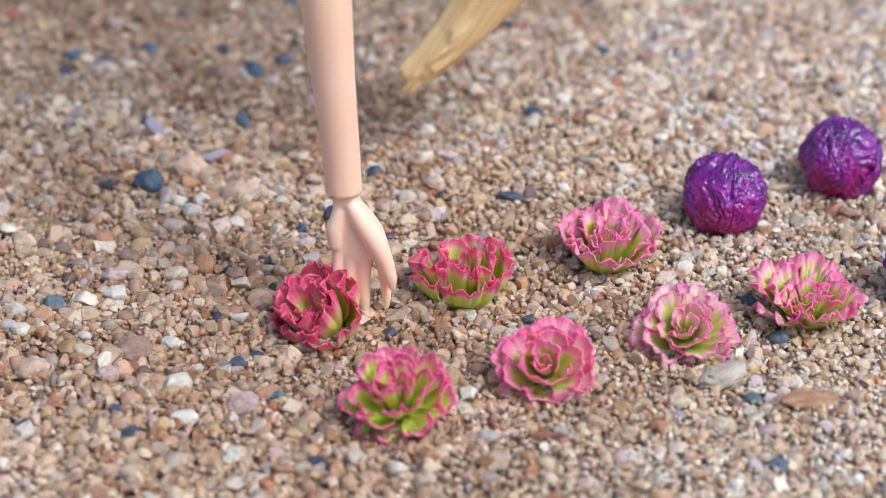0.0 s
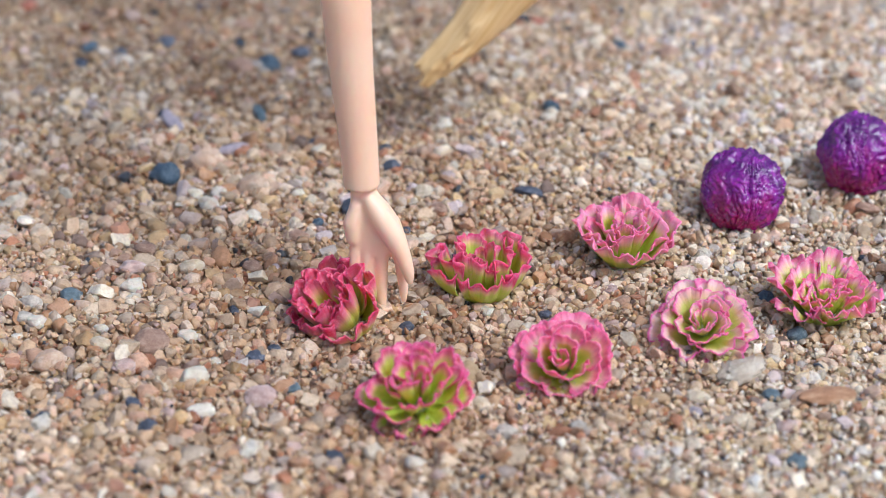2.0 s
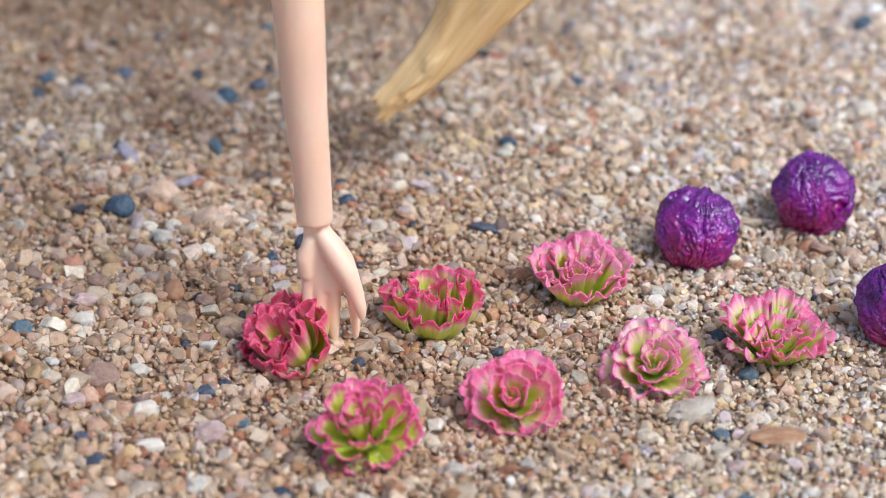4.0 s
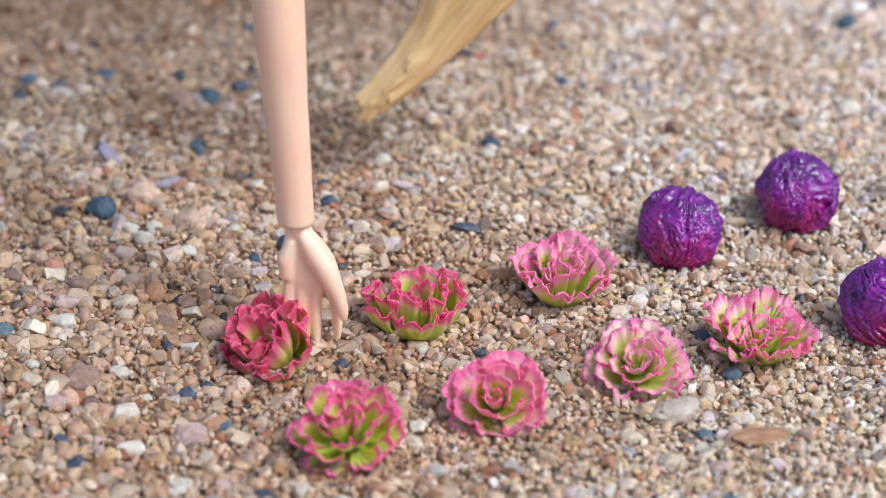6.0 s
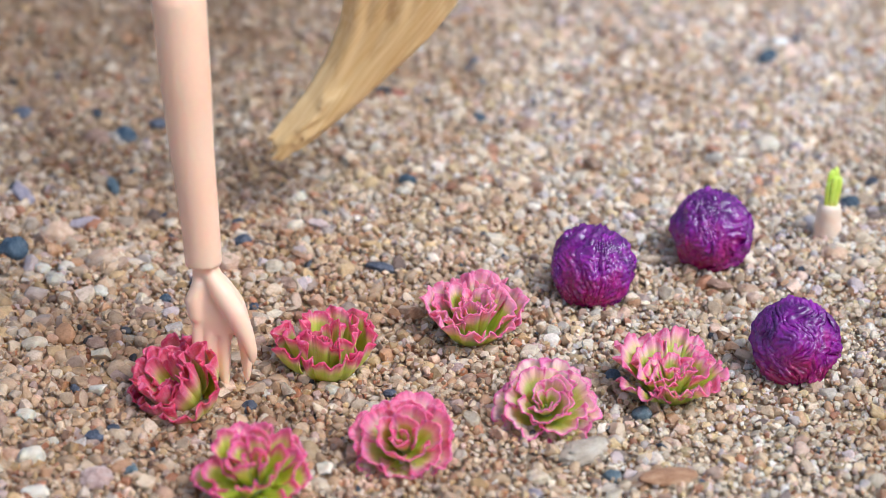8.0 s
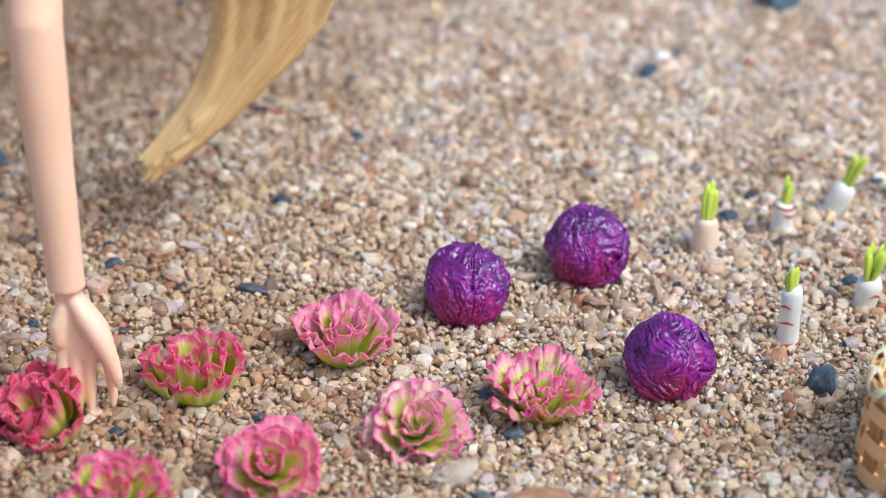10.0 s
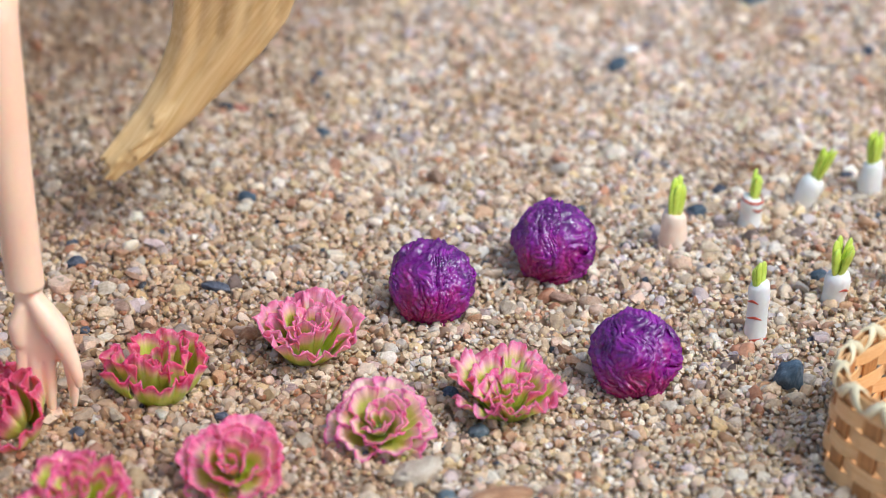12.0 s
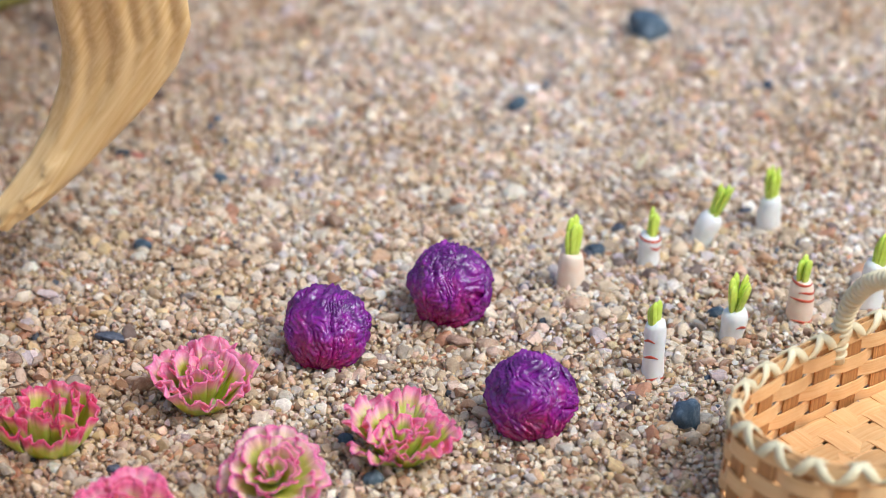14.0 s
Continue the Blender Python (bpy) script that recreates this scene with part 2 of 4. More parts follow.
LIME, OLIVE = (0.54, 0.61, 0.08), (0.34, 0.42, 0.02)
PETAL = {
    "crimson": petal_material("crimson_edged_petal", (0.60, 0.03, 0.11), (0.78, 0.16, 0.24), (0.80, 0.40, 0.24), (0.64, 0.60, 0.11), (0.40, 0.46, 0.02), (0.56, 0.72, 0.84, 0.96)),
    "fringe": petal_material("crimson_fringed_petal", (0.64, 0.03, 0.13), (0.80, 0.18, 0.27), (0.82, 0.54, 0.26), LIME, OLIVE, (0.74, 0.85, 0.92, 0.97)),
    "pale": petal_material("pale_pink_petal", (0.80, 0.13, 0.28), (0.88, 0.33, 0.43), (0.82, 0.50, 0.33), LIME, OLIVE, (0.70, 0.81, 0.91, 0.99)),
    "blush": petal_material("blush_pink_petal", (0.76, 0.10, 0.28), (0.88, 0.42, 0.42), (0.82, 0.52, 0.34), (0.56, 0.54, 0.12), (0.34, 0.38, 0.02), (0.62, 0.78, 0.93, 0.985)),
    "rose": petal_material("rose_pink_petal", (0.78, 0.09, 0.24), (0.88, 0.28, 0.38), (0.82, 0.48, 0.28), LIME, OLIVE, (0.77, 0.86, 0.93, 0.985)),
    "magenta": petal_material("magenta_petal", (0.80, 0.09, 0.24), (0.88, 0.24, 0.36), (0.88, 0.46, 0.38), (0.58, 0.50, 0.12), (0.36, 0.40, 0.02), (0.52, 0.68, 0.83, 0.97)),
    "cherry": petal_material("cherry_edged_lime_petal", (0.72, 0.06, 0.21), (0.84, 0.20, 0.32), (0.84, 0.52, 0.30), (0.64, 0.70, 0.10), (0.46, 0.54, 0.03), (0.70, 0.81, 0.89, 0.97)),
}


def plain(name, low, high, scale, rough, relief=0.3, sss=0.0, stretch=None):
    m, nt, b = shader(name)
    n = noise_tex(nt, scale, 5, 0.6, stretch)
    nt.links.new(ramp(nt, n, [(0.3, low), (0.7, high)]), b.inputs["Base Color"])
    b.inputs["Roughness"].default_value = rough
    b.inputs["Subsurface Weight"].default_value = sss
    b.inputs["Subsurface Radius"].default_value = (0.002, 0.001, 0.0006)
    b.inputs["Subsurface Scale"].default_value = 1.0
    bump(nt, b, n, relief, 0.0002)
    return m


STALK = plain("pale_green_stalk", (0.30, 0.36, 0.12), (0.46, 0.48, 0.22), 500, 0.5)


def cabbage_material():
    """Violet leaf that turns magenta towards its root."""
    m, nt, b = shader("purple_cabbage_leaf")
    sep = nt.nodes.new("ShaderNodeSeparateXYZ")
    nt.links.new(nt.nodes.new("ShaderNodeUVMap").outputs[0], sep.inputs[0])
    n = noise_tex(nt, 170, 5, 0.6)
    way = math_node(nt, "ADD", math_node(nt, "MULTIPLY", sep.outputs[1], 0.8), math_node(nt, "MULTIPLY", math_node(nt, "SUBTRACT", n, 0.5), 1.1))
    base = ramp(nt, way, [(0.0, (0.36, 0.006, 0.10)), (0.2, (0.32, 0.008, 0.18)), (0.42, (0.24, 0.008, 0.25)), (0.62, (0.10, 0.004, 0.13)), (0.8, (0.30, 0.016, 0.32))])
    fine = noise_tex(nt, 900, 4, 0.65)
    tone = ramp(nt, fine, [(0.3, (0.72, 0.72, 0.76)), (0.65, (1.1, 1.08, 1.1))])
    nt.links.new(mixed(nt, "MULTIPLY", 1.0, base, tone), b.inputs["Base Color"])
    b.inputs["Roughness"].default_value = 0.22
    b.inputs["Specular IOR Level"].default_value = 0.8
    bump(nt, b, fine, 0.6, 0.0003)
    return m


CABBAGE = cabbage_material()
ROOT = plain("white_radish_clay", (0.80, 0.77, 0.70), (0.88, 0.86, 0.81), 300, 0.42, 0.2, 0.15)
ROOT_WARM = plain("peach_white_radish_clay", (0.84, 0.60, 0.42), (0.88, 0.74, 0.60), 200, 0.42, 0.2, 0.15)
BLADE = plain("lime_green_leaf_clay", (0.50, 0.62, 0.05), (0.64, 0.76, 0.13), 500, 0.40, 0.2, 0.15)
RED_PAINT = plain("red_paint_stroke", (0.50, 0.06, 0.03), (0.66, 0.14, 0.07), 900, 0.5)
SKIN = plain("peach_doll_vinyl", (0.93, 0.58, 0.39), (0.95, 0.64, 0.45), 60, 0.42, 0.05, 0.5)


def hair_material():
    """Honey-blond strands that run along the hanging lock."""
    m, nt, b = shader("honey_blond_doll_hair")
    turn = nt.nodes.new("ShaderNodeMapping")
    turn.inputs["Rotation"].default_value = (0, radians(-34), 0)
    nt.links.new(nt.nodes.new("ShaderNodeTexCoord").outputs["Object"], turn.inputs[0])
    draw = nt.nodes.new("ShaderNodeMapping")
    draw.inputs["Scale"].default_value = (1, 1, 0.03)
    nt.links.new(turn.outputs[0], draw.inputs[0])
    n = node(nt, "ShaderNodeTexNoise", Scale=900.0, Detail=4.0, Roughness=0.55)
    nt.links.new(draw.outputs[0], n.inputs["Vector"])
    nt.links.new(ramp(nt, n.outputs["Fac"], [(0.3, (0.78, 0.48, 0.18)), (0.7, (0.92, 0.64, 0.31))]), b.inputs["Base Color"])
    b.inputs["Roughness"].default_value = 0.45
    bump(nt, b, n.outputs["Fac"], 0.12, 0.0002)
    return m


HAIR = hair_material()
CLOTH = plain("blue_doll_cloth", (0.01, 0.08, 0.20), (0.02, 0.16, 0.30), 300, 0.7)
TRIM = plain("olive_gold_cloth_trim", (0.12, 0.12, 0.02), (0.42, 0.32, 0.05), 700, 0.6)


def bamboo(name, low, high):
    m, nt, b = shader(name)
    uv = nt.nodes.new("ShaderNodeUVMap").outputs[0]
    mp = nt.nodes.new("ShaderNodeMapping")
    mp.inputs["Scale"].default_value = (0.35, 14, 1)
    nt.links.new(uv, mp.inputs[0])
    fib = node(nt, "ShaderNodeTexNoise", Scale=1.0, Detail=5.0, Roughness=0.6)
    nt.links.new(mp.outputs[0], fib.inputs["Vector"])
    base = ramp(nt, fib.outputs["Fac"], [(0.3, low), (0.68, high)])
    ob = nt.nodes.new("ShaderNodeObjectInfo").outputs["Random"]
    tone = ramp(nt, ob, [(0.0, (0.86, 0.84, 0.80)), (1.0, (1.08, 1.08, 1.08))])
    base = mixed(nt, "MULTIPLY", 1.0, base, tone)
    stain = ramp(nt, noise_tex(nt, 110, 4), [(0.3, (0.85, 0.78, 0.70)), (0.6, (1, 1, 1))])
    nt.links.new(mixed(nt, "MULTIPLY", 0.7, base, stain), b.inputs["Base Color"])
    b.inputs["Roughness"].default_value = 0.45
    bump(nt, b, fib.outputs["Fac"], 0.4, 0.0002)
    return m


BAMBOO = bamboo("split_bamboo", (0.80, 0.43, 0.16), (0.93, 0.64, 0.33))
STAKE = bamboo("brown_bamboo_stake", (0.32, 0.11, 0.03), (0.72, 0.36, 0.12))
CANE = bamboo("pale_yellow_cane", (0.82, 0.70, 0.42), (0.91, 0.83, 0.58))


# ---- building helpers ----
def mesh_from(name, verts, faces, material, uvs=None, smooth=True, crease=0):
    me = bpy.data.meshes.new(name)
    me.from_pydata([tuple(v) for v in verts], [], faces)
    if uvs is not None:
        layer = me.uv_layers.new(name="UVMap")
        idx = np.empty(len(me.loops), np.int32)
        me.loops.foreach_get("vertex_index", idx)
        layer.data.foreach_set("uv", np.asarray(uvs, np.float32)[idx].ravel())
    me.materials.append(material)
    if smooth:
        me.polygons.foreach_set("use_smooth", [True] * len(me.polygons))
    me.update()
    if crease:
        me.set_sharp_from_angle(angle=radians(crease))
    return me


def part(name, mesh, parent, label="", m=None):
    ob = new(name, mesh)
    ob.parent = parent
    if m is not None:
        ob.matrix_basis = m
    return tagged(ob, label) if label else ob


def tube(points, radii, sides=10, caps=True, flat=1.0, side=None):
    """A tapered tube along points; flat squeezes its section."""
    pts = [Vector(p) for p in points]
    verts, faces, uvs, run = [], [], [], 0.0
    side = Vector(side) if side else None
    for i, p in enumerate(pts):
        way = (pts[min(i + 1, len(pts) - 1)] - pts[max(i - 1, 0)]).normalized()
        if side is None:
            side = way.orthogonal().normalized()
        side = (side - way * side.dot(way)).normalized()
        up = way.cross(side)
        run += (p - pts[i - 1]).length * 1000 if i else 0
        for k in range(sides):
            a = 2 * math.pi * k / sides
            verts.append(p + radii[i] * (side * math.cos(a) + up * math.sin(a) * flat))
            uvs.append((run, k / sides))
    for i in range(len(pts) - 1):
        for k in range(sides):
            j = (k + 1) % sides
            faces.append((i * sides + k, i * sides + j, (i + 1) * sides + j, (i + 1) * sides + k))
    if caps:
        faces.append(tuple(reversed(range(sides))))
        faces.append(tuple(range((len(pts) - 1) * sides, len(pts) * sides)))
    return verts, faces, uvs


def sheet(grid, uvgrid, thick):
    """A curved leaf or strip with thickness, from an nu x nv x 3 grid of points."""
    g = np.asarray(grid, float)
    nu, nv = g.shape[:2]
    n = np.cross(np.gradient(g, axis=0), np.gradient(g, axis=1))
    n /= np.linalg.norm(n, axis=2, keepdims=True) + 1e-12
    th = np.asarray(thick)
    if th.ndim == 0:
        th = np.full((nu, nv), float(th))
    verts = np.concatenate([(g + n * th[..., None] / 2).reshape(-1, 3), (g - n * th[..., None] / 2).reshape(-1, 3)])
    uvs = np.concatenate([np.asarray(uvgrid).reshape(-1, 2)] * 2)
    off, faces = nu * nv, []
    at = lambda i, j: i * nv + j
    for i in range(nu - 1):
        for j in range(nv - 1):
            q = (at(i, j), at(i + 1, j), at(i + 1, j + 1), at(i, j + 1))
            faces.append(q)
            faces.append(tuple(off + k for k in reversed(q)))
    rim = [at(i, 0) for i in range(nu)] + [at(nu - 1, j) for j in range(1, nv)] + [at(i, nv - 1) for i in range(nu - 2, -1, -1)] + [at(0, j) for j in range(nv - 2, 0, -1)]
    for a, b in zip(rim, rim[1:] + rim[:1]):
        faces.append((b, a, off + a, off + b))
    return verts, faces, uvs


def height(x, y):
    """The lie of the sand, in metres, at a place in metres; level round the basket."""
    p = Vector((x * 14, y * 14, 3.1))
    q = Vector((x * 45, y * 45, 7.7))
    level = min(1.0, max(0.0, (math.hypot(x - 0.1996, y + 0.0458) - 0.055) / 0.03))
    # trodden and heaped beside the row of flowers
    rough = min(1.0, max(0.0, (-0.048 - x) / 0.03)) * min(1.0, max(0.0, (0.09 - y) / 0.04))
    return level * (0.0026 * noise.noise(p) + (0.0015 + 0.0022 * rough) * noise.noise(q))


def stone_template(points, flatness, seed):
    """A worn grain: the hull of points on an uneven ball."""
    rng = random.Random(seed)
    bm = bmesh.new()
    for k in range(points):
        z = 1 - 2 * (k + 0.5) / points
        a = k * 2.399963 + rng.uniform(-0.35, 0.35)
        z = max(-1, min(1, z + rng.uniform(-0.12, 0.12)))
        r = math.sqrt(max(0.0, 1 - z * z))
        s = rng.uniform(0.70, 1.10)
        bm.verts.new((s * r * math.cos(a), s * r * math.sin(a) * 0.85, s * z * flatness))
    bmesh.ops.convex_hull(bm, input=bm.verts, use_existing_faces=False)
    loose = [v for v in bm.verts if not v.link_faces]
    bmesh.ops.delete(bm, geom=loose, context="VERTS")
    bmesh.ops.triangulate(bm, faces=bm.faces)
    bm.verts.index_update()
    v = np.array([tuple(p.co) for p in bm.verts])
    f = np.array([[p.index for p in face.verts] for face in bm.faces])
    bm.free()
    return v / np.abs(v).max(), f


def random_turns(rng, n, lie=0.6):
    """n rotation matrices: any heading, leaning by up to about lie radians."""
    h, a, b = rng.uniform(0, 2 * np.pi, n), rng.normal(0, lie, n), rng.normal(0, lie, n)
    o, l = np.zeros(n), np.ones(n)
    rz = np.stack([np.cos(h), -np.sin(h), o, np.sin(h), np.cos(h), o, o, o, l], 1).reshape(-1, 3, 3)
    rx = np.stack([l, o, o, o, np.cos(a), -np.sin(a), o, np.sin(a), np.cos(a)], 1).reshape(-1, 3, 3)
    ry = np.stack([np.cos(b), o, np.sin(b), o, l, o, -np.sin(b), o, np.cos(b)], 1).reshape(-1, 3, 3)
    return rz @ rx @ ry


# ---- the ground ----
def build_ground():
    """One sheet: finely modelled round the bed, then wide and flat to the horizon."""
    xs = sorted({-400.0, -60, -12, -3, -1, 400, 60, 12, 3, 1, *np.linspace(-0.3, 0.45, 76).round(4)})
    ys = sorted({-400.0, -60, -12, -3, -1, 400, 60, 12, 3, 1, *np.linspace(-0.25, 0.45, 71).round(4)})
    verts = []
    for x in xs:
        for y in ys:
            near = -0.3 <= x <= 0.45 and -0.25 <= y <= 0.45
            verts.append((x, y, (height(x, y) if near and not (x > 0.15 and y < -0.0) else 0.0) - 0.0006))
    n = len(ys)
    faces = [(i * n + j, (i + 1) * n + j, (i + 1) * n + j + 1, i * n + j + 1) for i in range(len(xs) - 1) for j in range(n - 1)]
    ob = new("ground", mesh_from("ground", verts, faces, BED))
    return tagged(ob, "coarse tan sand of mixed small grains", "ground", kind="structure")


ground = build_ground()


def left_edge(y):
    return np.where(y < 0.165, -0.118 - 0.19 * (y + 0.107), -0.17 + 1.0 * (y - 0.165))


def right_edge(y):
    return 0.205 + 0.25 * (y + 0.06)


def merged(name, templates, places, sizes, seed, lie, sharp):
    """One mesh of many grains; places n x 3, sizes n x 3, both in metres."""
    rng = np.random.default_rng(seed)
    turns = random_turns(rng, len(places), lie)
    kind = rng.integers(0, len(templates), len(places))
    vs, fs, off = [], [], 0
    for k, (tv, tf) in enumerate(templates):
        pick = np.nonzero(kind == k)[0]
        if not len(pick):
            continue
        v = np.einsum("nij,nvj->nvi", turns[pick], tv[None] * sizes[pick][:, None, :]) + places[pick][:, None, :]
        f = tf[None] + (off + np.arange(len(pick))[:, None, None] * len(tv))
        vs.append(v.reshape(-1, 3))
        fs.append(f.reshape(-1, 3))
        off += len(pick) * len(tv)
    v, f = np.concatenate(vs), np.concatenate(fs)
    me = bpy.data.meshes.new(name)
    me.vertices.add(len(v))
    me.vertices.foreach_set("co", v.astype(np.float32).ravel())
    me.loops.add(f.size)
    me.loops.foreach_set("vertex_index", f.astype(np.int32).ravel())
    me.polygons.add(len(f))
    me.polygons.foreach_set("loop_start", np.arange(0, f.size, 3, dtype=np.int32))
    me.materials.append(SAND)
    me.polygons.foreach_set("use_smooth", np.random.default_rng(seed + 1).random(len(f)) < 2)
    me.update(calc_edges=True)
    me.set_sharp_from_angle(angle=radians(sharp))
    return me


def scatter(step, low, high, power, seed, jitter=0.5):
    """A jittered carpet of grains over the bed: places on the sand and sizes (radii)."""
    rng = np.random.default_rng(seed)
    gx, gy = np.meshgrid(np.arange(-0.19, 0.31, step), np.arange(-0.135, 0.285, step))
    x, y = gx.ravel(), gy.ravel()
    x, y = x + rng.uniform(-jitter, jitter, len(x)) * step, y + rng.uniform(-jitter, jitter, len(y)) * step
    # none under the basket, which has been pressed down into the sand
    bx, by = (x - 0.1996) * math.cos(radians(33)) + (y + 0.0458) * math.sin(radians(33)), (y + 0.0458) * math.cos(radians(33)) - (x - 0.1996) * math.sin(radians(33))
    keep = (x > left_edge(y)) & (x < right_edge(y)) & ((np.abs(bx / 0.048) ** 2.9 + np.abs(by / 0.0254) ** 2.9) > 1)
    x, y = x[keep], y[keep]
    r = low + (high - low) * rng.random(len(x)) ** power
    h = np.array([height(a, b) for a, b in zip(x, y)])
    return x, y, h, r, rng


def worn_template(level, seed):
    """A broken and water-worn grain: a ball cut by planes, its edges eased."""
    rng = random.Random(seed)
    bm = bmesh.new()
    bmesh.ops.create_icosphere(bm, subdivisions=level, radius=1.0)
    cuts = [(Vector((rng.gauss(0, 1), rng.gauss(0, 1), rng.gauss(0, 1))).normalized(), rng.uniform(0.40, 0.74)) for _ in range(rng.randint(7, 11))]
    for v in bm.verts:
        p = v.co.copy()
        for way, far in cuts:
            over = p.dot(way) - far
            if over > 0:
                p -= way * over * 0.90
        v.co = p * (1 + 0.18 * noise.noise(v.co * 1.9 + Vector((seed, 0, 0))) + 0.08 * noise.noise(v.co * 4.7 + Vector((0, seed, 0))))
    v = np.array([tuple(p.co) for p in bm.verts])
    f = np.array([[p.index for p in face.verts] for face in bm.faces])
    bm.free()
    v -= v.mean(0)
    return v / np.abs(v).max(), f


FINE = [stone_template(13, f, 100 + k) for k, f in enumerate((0.9, 0.75, 0.65, 0.85, 0.7, 0.95))]
MIDDLE = [worn_template(2, 200 + k) for k in range(12)] + [stone_template(18, 0.7 + 0.06 * k, 240 + k) for k in range(4)]
COARSE = [worn_template(3, 300 + k) for k in range(8)]


def build_sand():
    x, y, h, r, rng = scatter(0.00172, 0.0005, 0.00125, 1.0, 5)
    z = h + rng.uniform(-0.0003, 0.0010, len(x))
    size = r[:, None] * np.stack([rng.uniform(0.9, 1.3, len(x)), np.ones(len(x)), np.ones(len(x))], 1)
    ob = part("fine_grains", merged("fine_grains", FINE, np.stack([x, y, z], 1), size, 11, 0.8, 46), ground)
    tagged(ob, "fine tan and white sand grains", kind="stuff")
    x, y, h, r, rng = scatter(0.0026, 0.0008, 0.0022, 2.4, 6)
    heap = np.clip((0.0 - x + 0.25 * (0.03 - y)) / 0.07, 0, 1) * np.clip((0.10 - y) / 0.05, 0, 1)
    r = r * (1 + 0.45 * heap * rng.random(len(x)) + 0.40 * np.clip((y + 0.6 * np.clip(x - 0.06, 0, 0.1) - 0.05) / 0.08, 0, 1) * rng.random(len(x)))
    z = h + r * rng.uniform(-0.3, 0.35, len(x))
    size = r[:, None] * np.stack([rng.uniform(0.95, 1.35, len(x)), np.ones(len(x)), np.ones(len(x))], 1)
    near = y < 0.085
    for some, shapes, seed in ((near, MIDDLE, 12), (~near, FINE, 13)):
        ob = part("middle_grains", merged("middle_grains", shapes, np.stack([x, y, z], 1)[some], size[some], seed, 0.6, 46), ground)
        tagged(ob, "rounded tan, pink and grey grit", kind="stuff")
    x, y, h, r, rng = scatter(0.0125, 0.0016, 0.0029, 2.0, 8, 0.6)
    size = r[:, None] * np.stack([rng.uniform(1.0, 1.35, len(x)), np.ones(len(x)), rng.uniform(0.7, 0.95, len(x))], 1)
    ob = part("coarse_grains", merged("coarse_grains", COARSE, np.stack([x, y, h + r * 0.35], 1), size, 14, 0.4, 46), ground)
    tagged(ob, "coarse cream and peach quartz grit", kind="stuff")


build_sand()


def build_single_grains():
    """The grains that stand out along the bed, each a piece of its own."""
    meshes = [mesh_from("grain", v, [tuple(map(int, f)) for f in fs], SAND_SINGLE) for v, fs in COARSE]
    for me in meshes:
        me.set_sharp_from_angle(angle=radians(46))
    rng = np.random.default_rng(21)
    made = 0
    while made < 300:
        if made < 190:
            x, y = rng.uniform(-0.13, 0.0), rng.uniform(-0.115, 0.06)
        else:
            x, y = rng.uniform(0.0, 0.23), rng.uniform(-0.115, 0.12)
        if not left_edge(np.array(y)) < x < right_edge(np.array(y)) or (x > 0.145 and y < 0.0):
            continue
        r = (0.0016 if x < 0 else 0.0013) + 0.0017 * rng.random() ** 2
        part("grain", meshes[made % len(meshes)], ground, m=Matrix.LocRotScale(
            (x, y, height(x, y) + r * 0.45), Euler((rng.normal(0, 0.4), rng.normal(0, 0.4), rng.uniform(0, 6.28))), (r * rng.uniform(1, 1.35), r, r * rng.uniform(0.7, 0.95))))
        made += 1


# ---- pebbles that stand out ----
def pebble_mesh(seed, material, worn, coarse=1.0):
    rng = random.Random(seed)
    bm = bmesh.new()
    bmesh.ops.create_icosphere(bm, subdivisions=4, radius=1.0)
    cuts = []
    for _ in range(rng.randint(6, 10)):
        way = Vector((rng.gauss(0, 1), rng.gauss(0, 1), rng.gauss(0, 1))).normalized()
        cuts.append((way, rng.uniform(0.60, 0.88)))
    for v in bm.verts:
        p = v.co.copy()
        for way, far in cuts:
            over = p.dot(way) - far
            if over > 0:
                p -= way * over * worn
        p *= 1 + 0.13 * noise.noise(v.co * 1.7 + Vector((seed, 0, 0))) + 0.05 * coarse * noise.noise(v.co * 6 + Vector((0, seed, 0))) + 0.025 * coarse * noise.noise(v.co * 13 + Vector((0, 0, seed)))
        v.co = p
    me = bpy.data.meshes.new("pebble")
    bm.to_mesh(me)
    bm.free()
    me.materials.append(material)
    me.polygons.foreach_set("use_smooth", [True] * len(me.polygons))
    return me


def pebbles(colour, rows, tall=0.7, worn=0.62, coarse=1.9):
    """Rows of x, y and width in millimetres."""
    shapes = [pebble_mesh(sum(map(ord, colour)) + k, STONE[colour], worn, coarse) for k in range(3)]
    for k, (x, y, w) in enumerate(rows):
        rng = random.Random(int(x * 31 + y * 17 + w))
        r = w * MM / 2 * 1.08
        s = (r, r * rng.uniform(0.7, 0.95), r * tall * rng.uniform(0.85, 1.15))
        ob = new("pebble", shapes[k % 3])
        px, py = x * MM, y * MM
        ob.matrix_basis = Matrix.LocRotScale((px, py, height(px, py) + s[2] * 0.42), Euler((rng.gauss(0, 0.2), rng.gauss(0, 0.2), rng.uniform(-0.6, 0.6))), s)
        tagged(ob, STONE_WORDS[colour], "pebble", "pebbles in the sand")


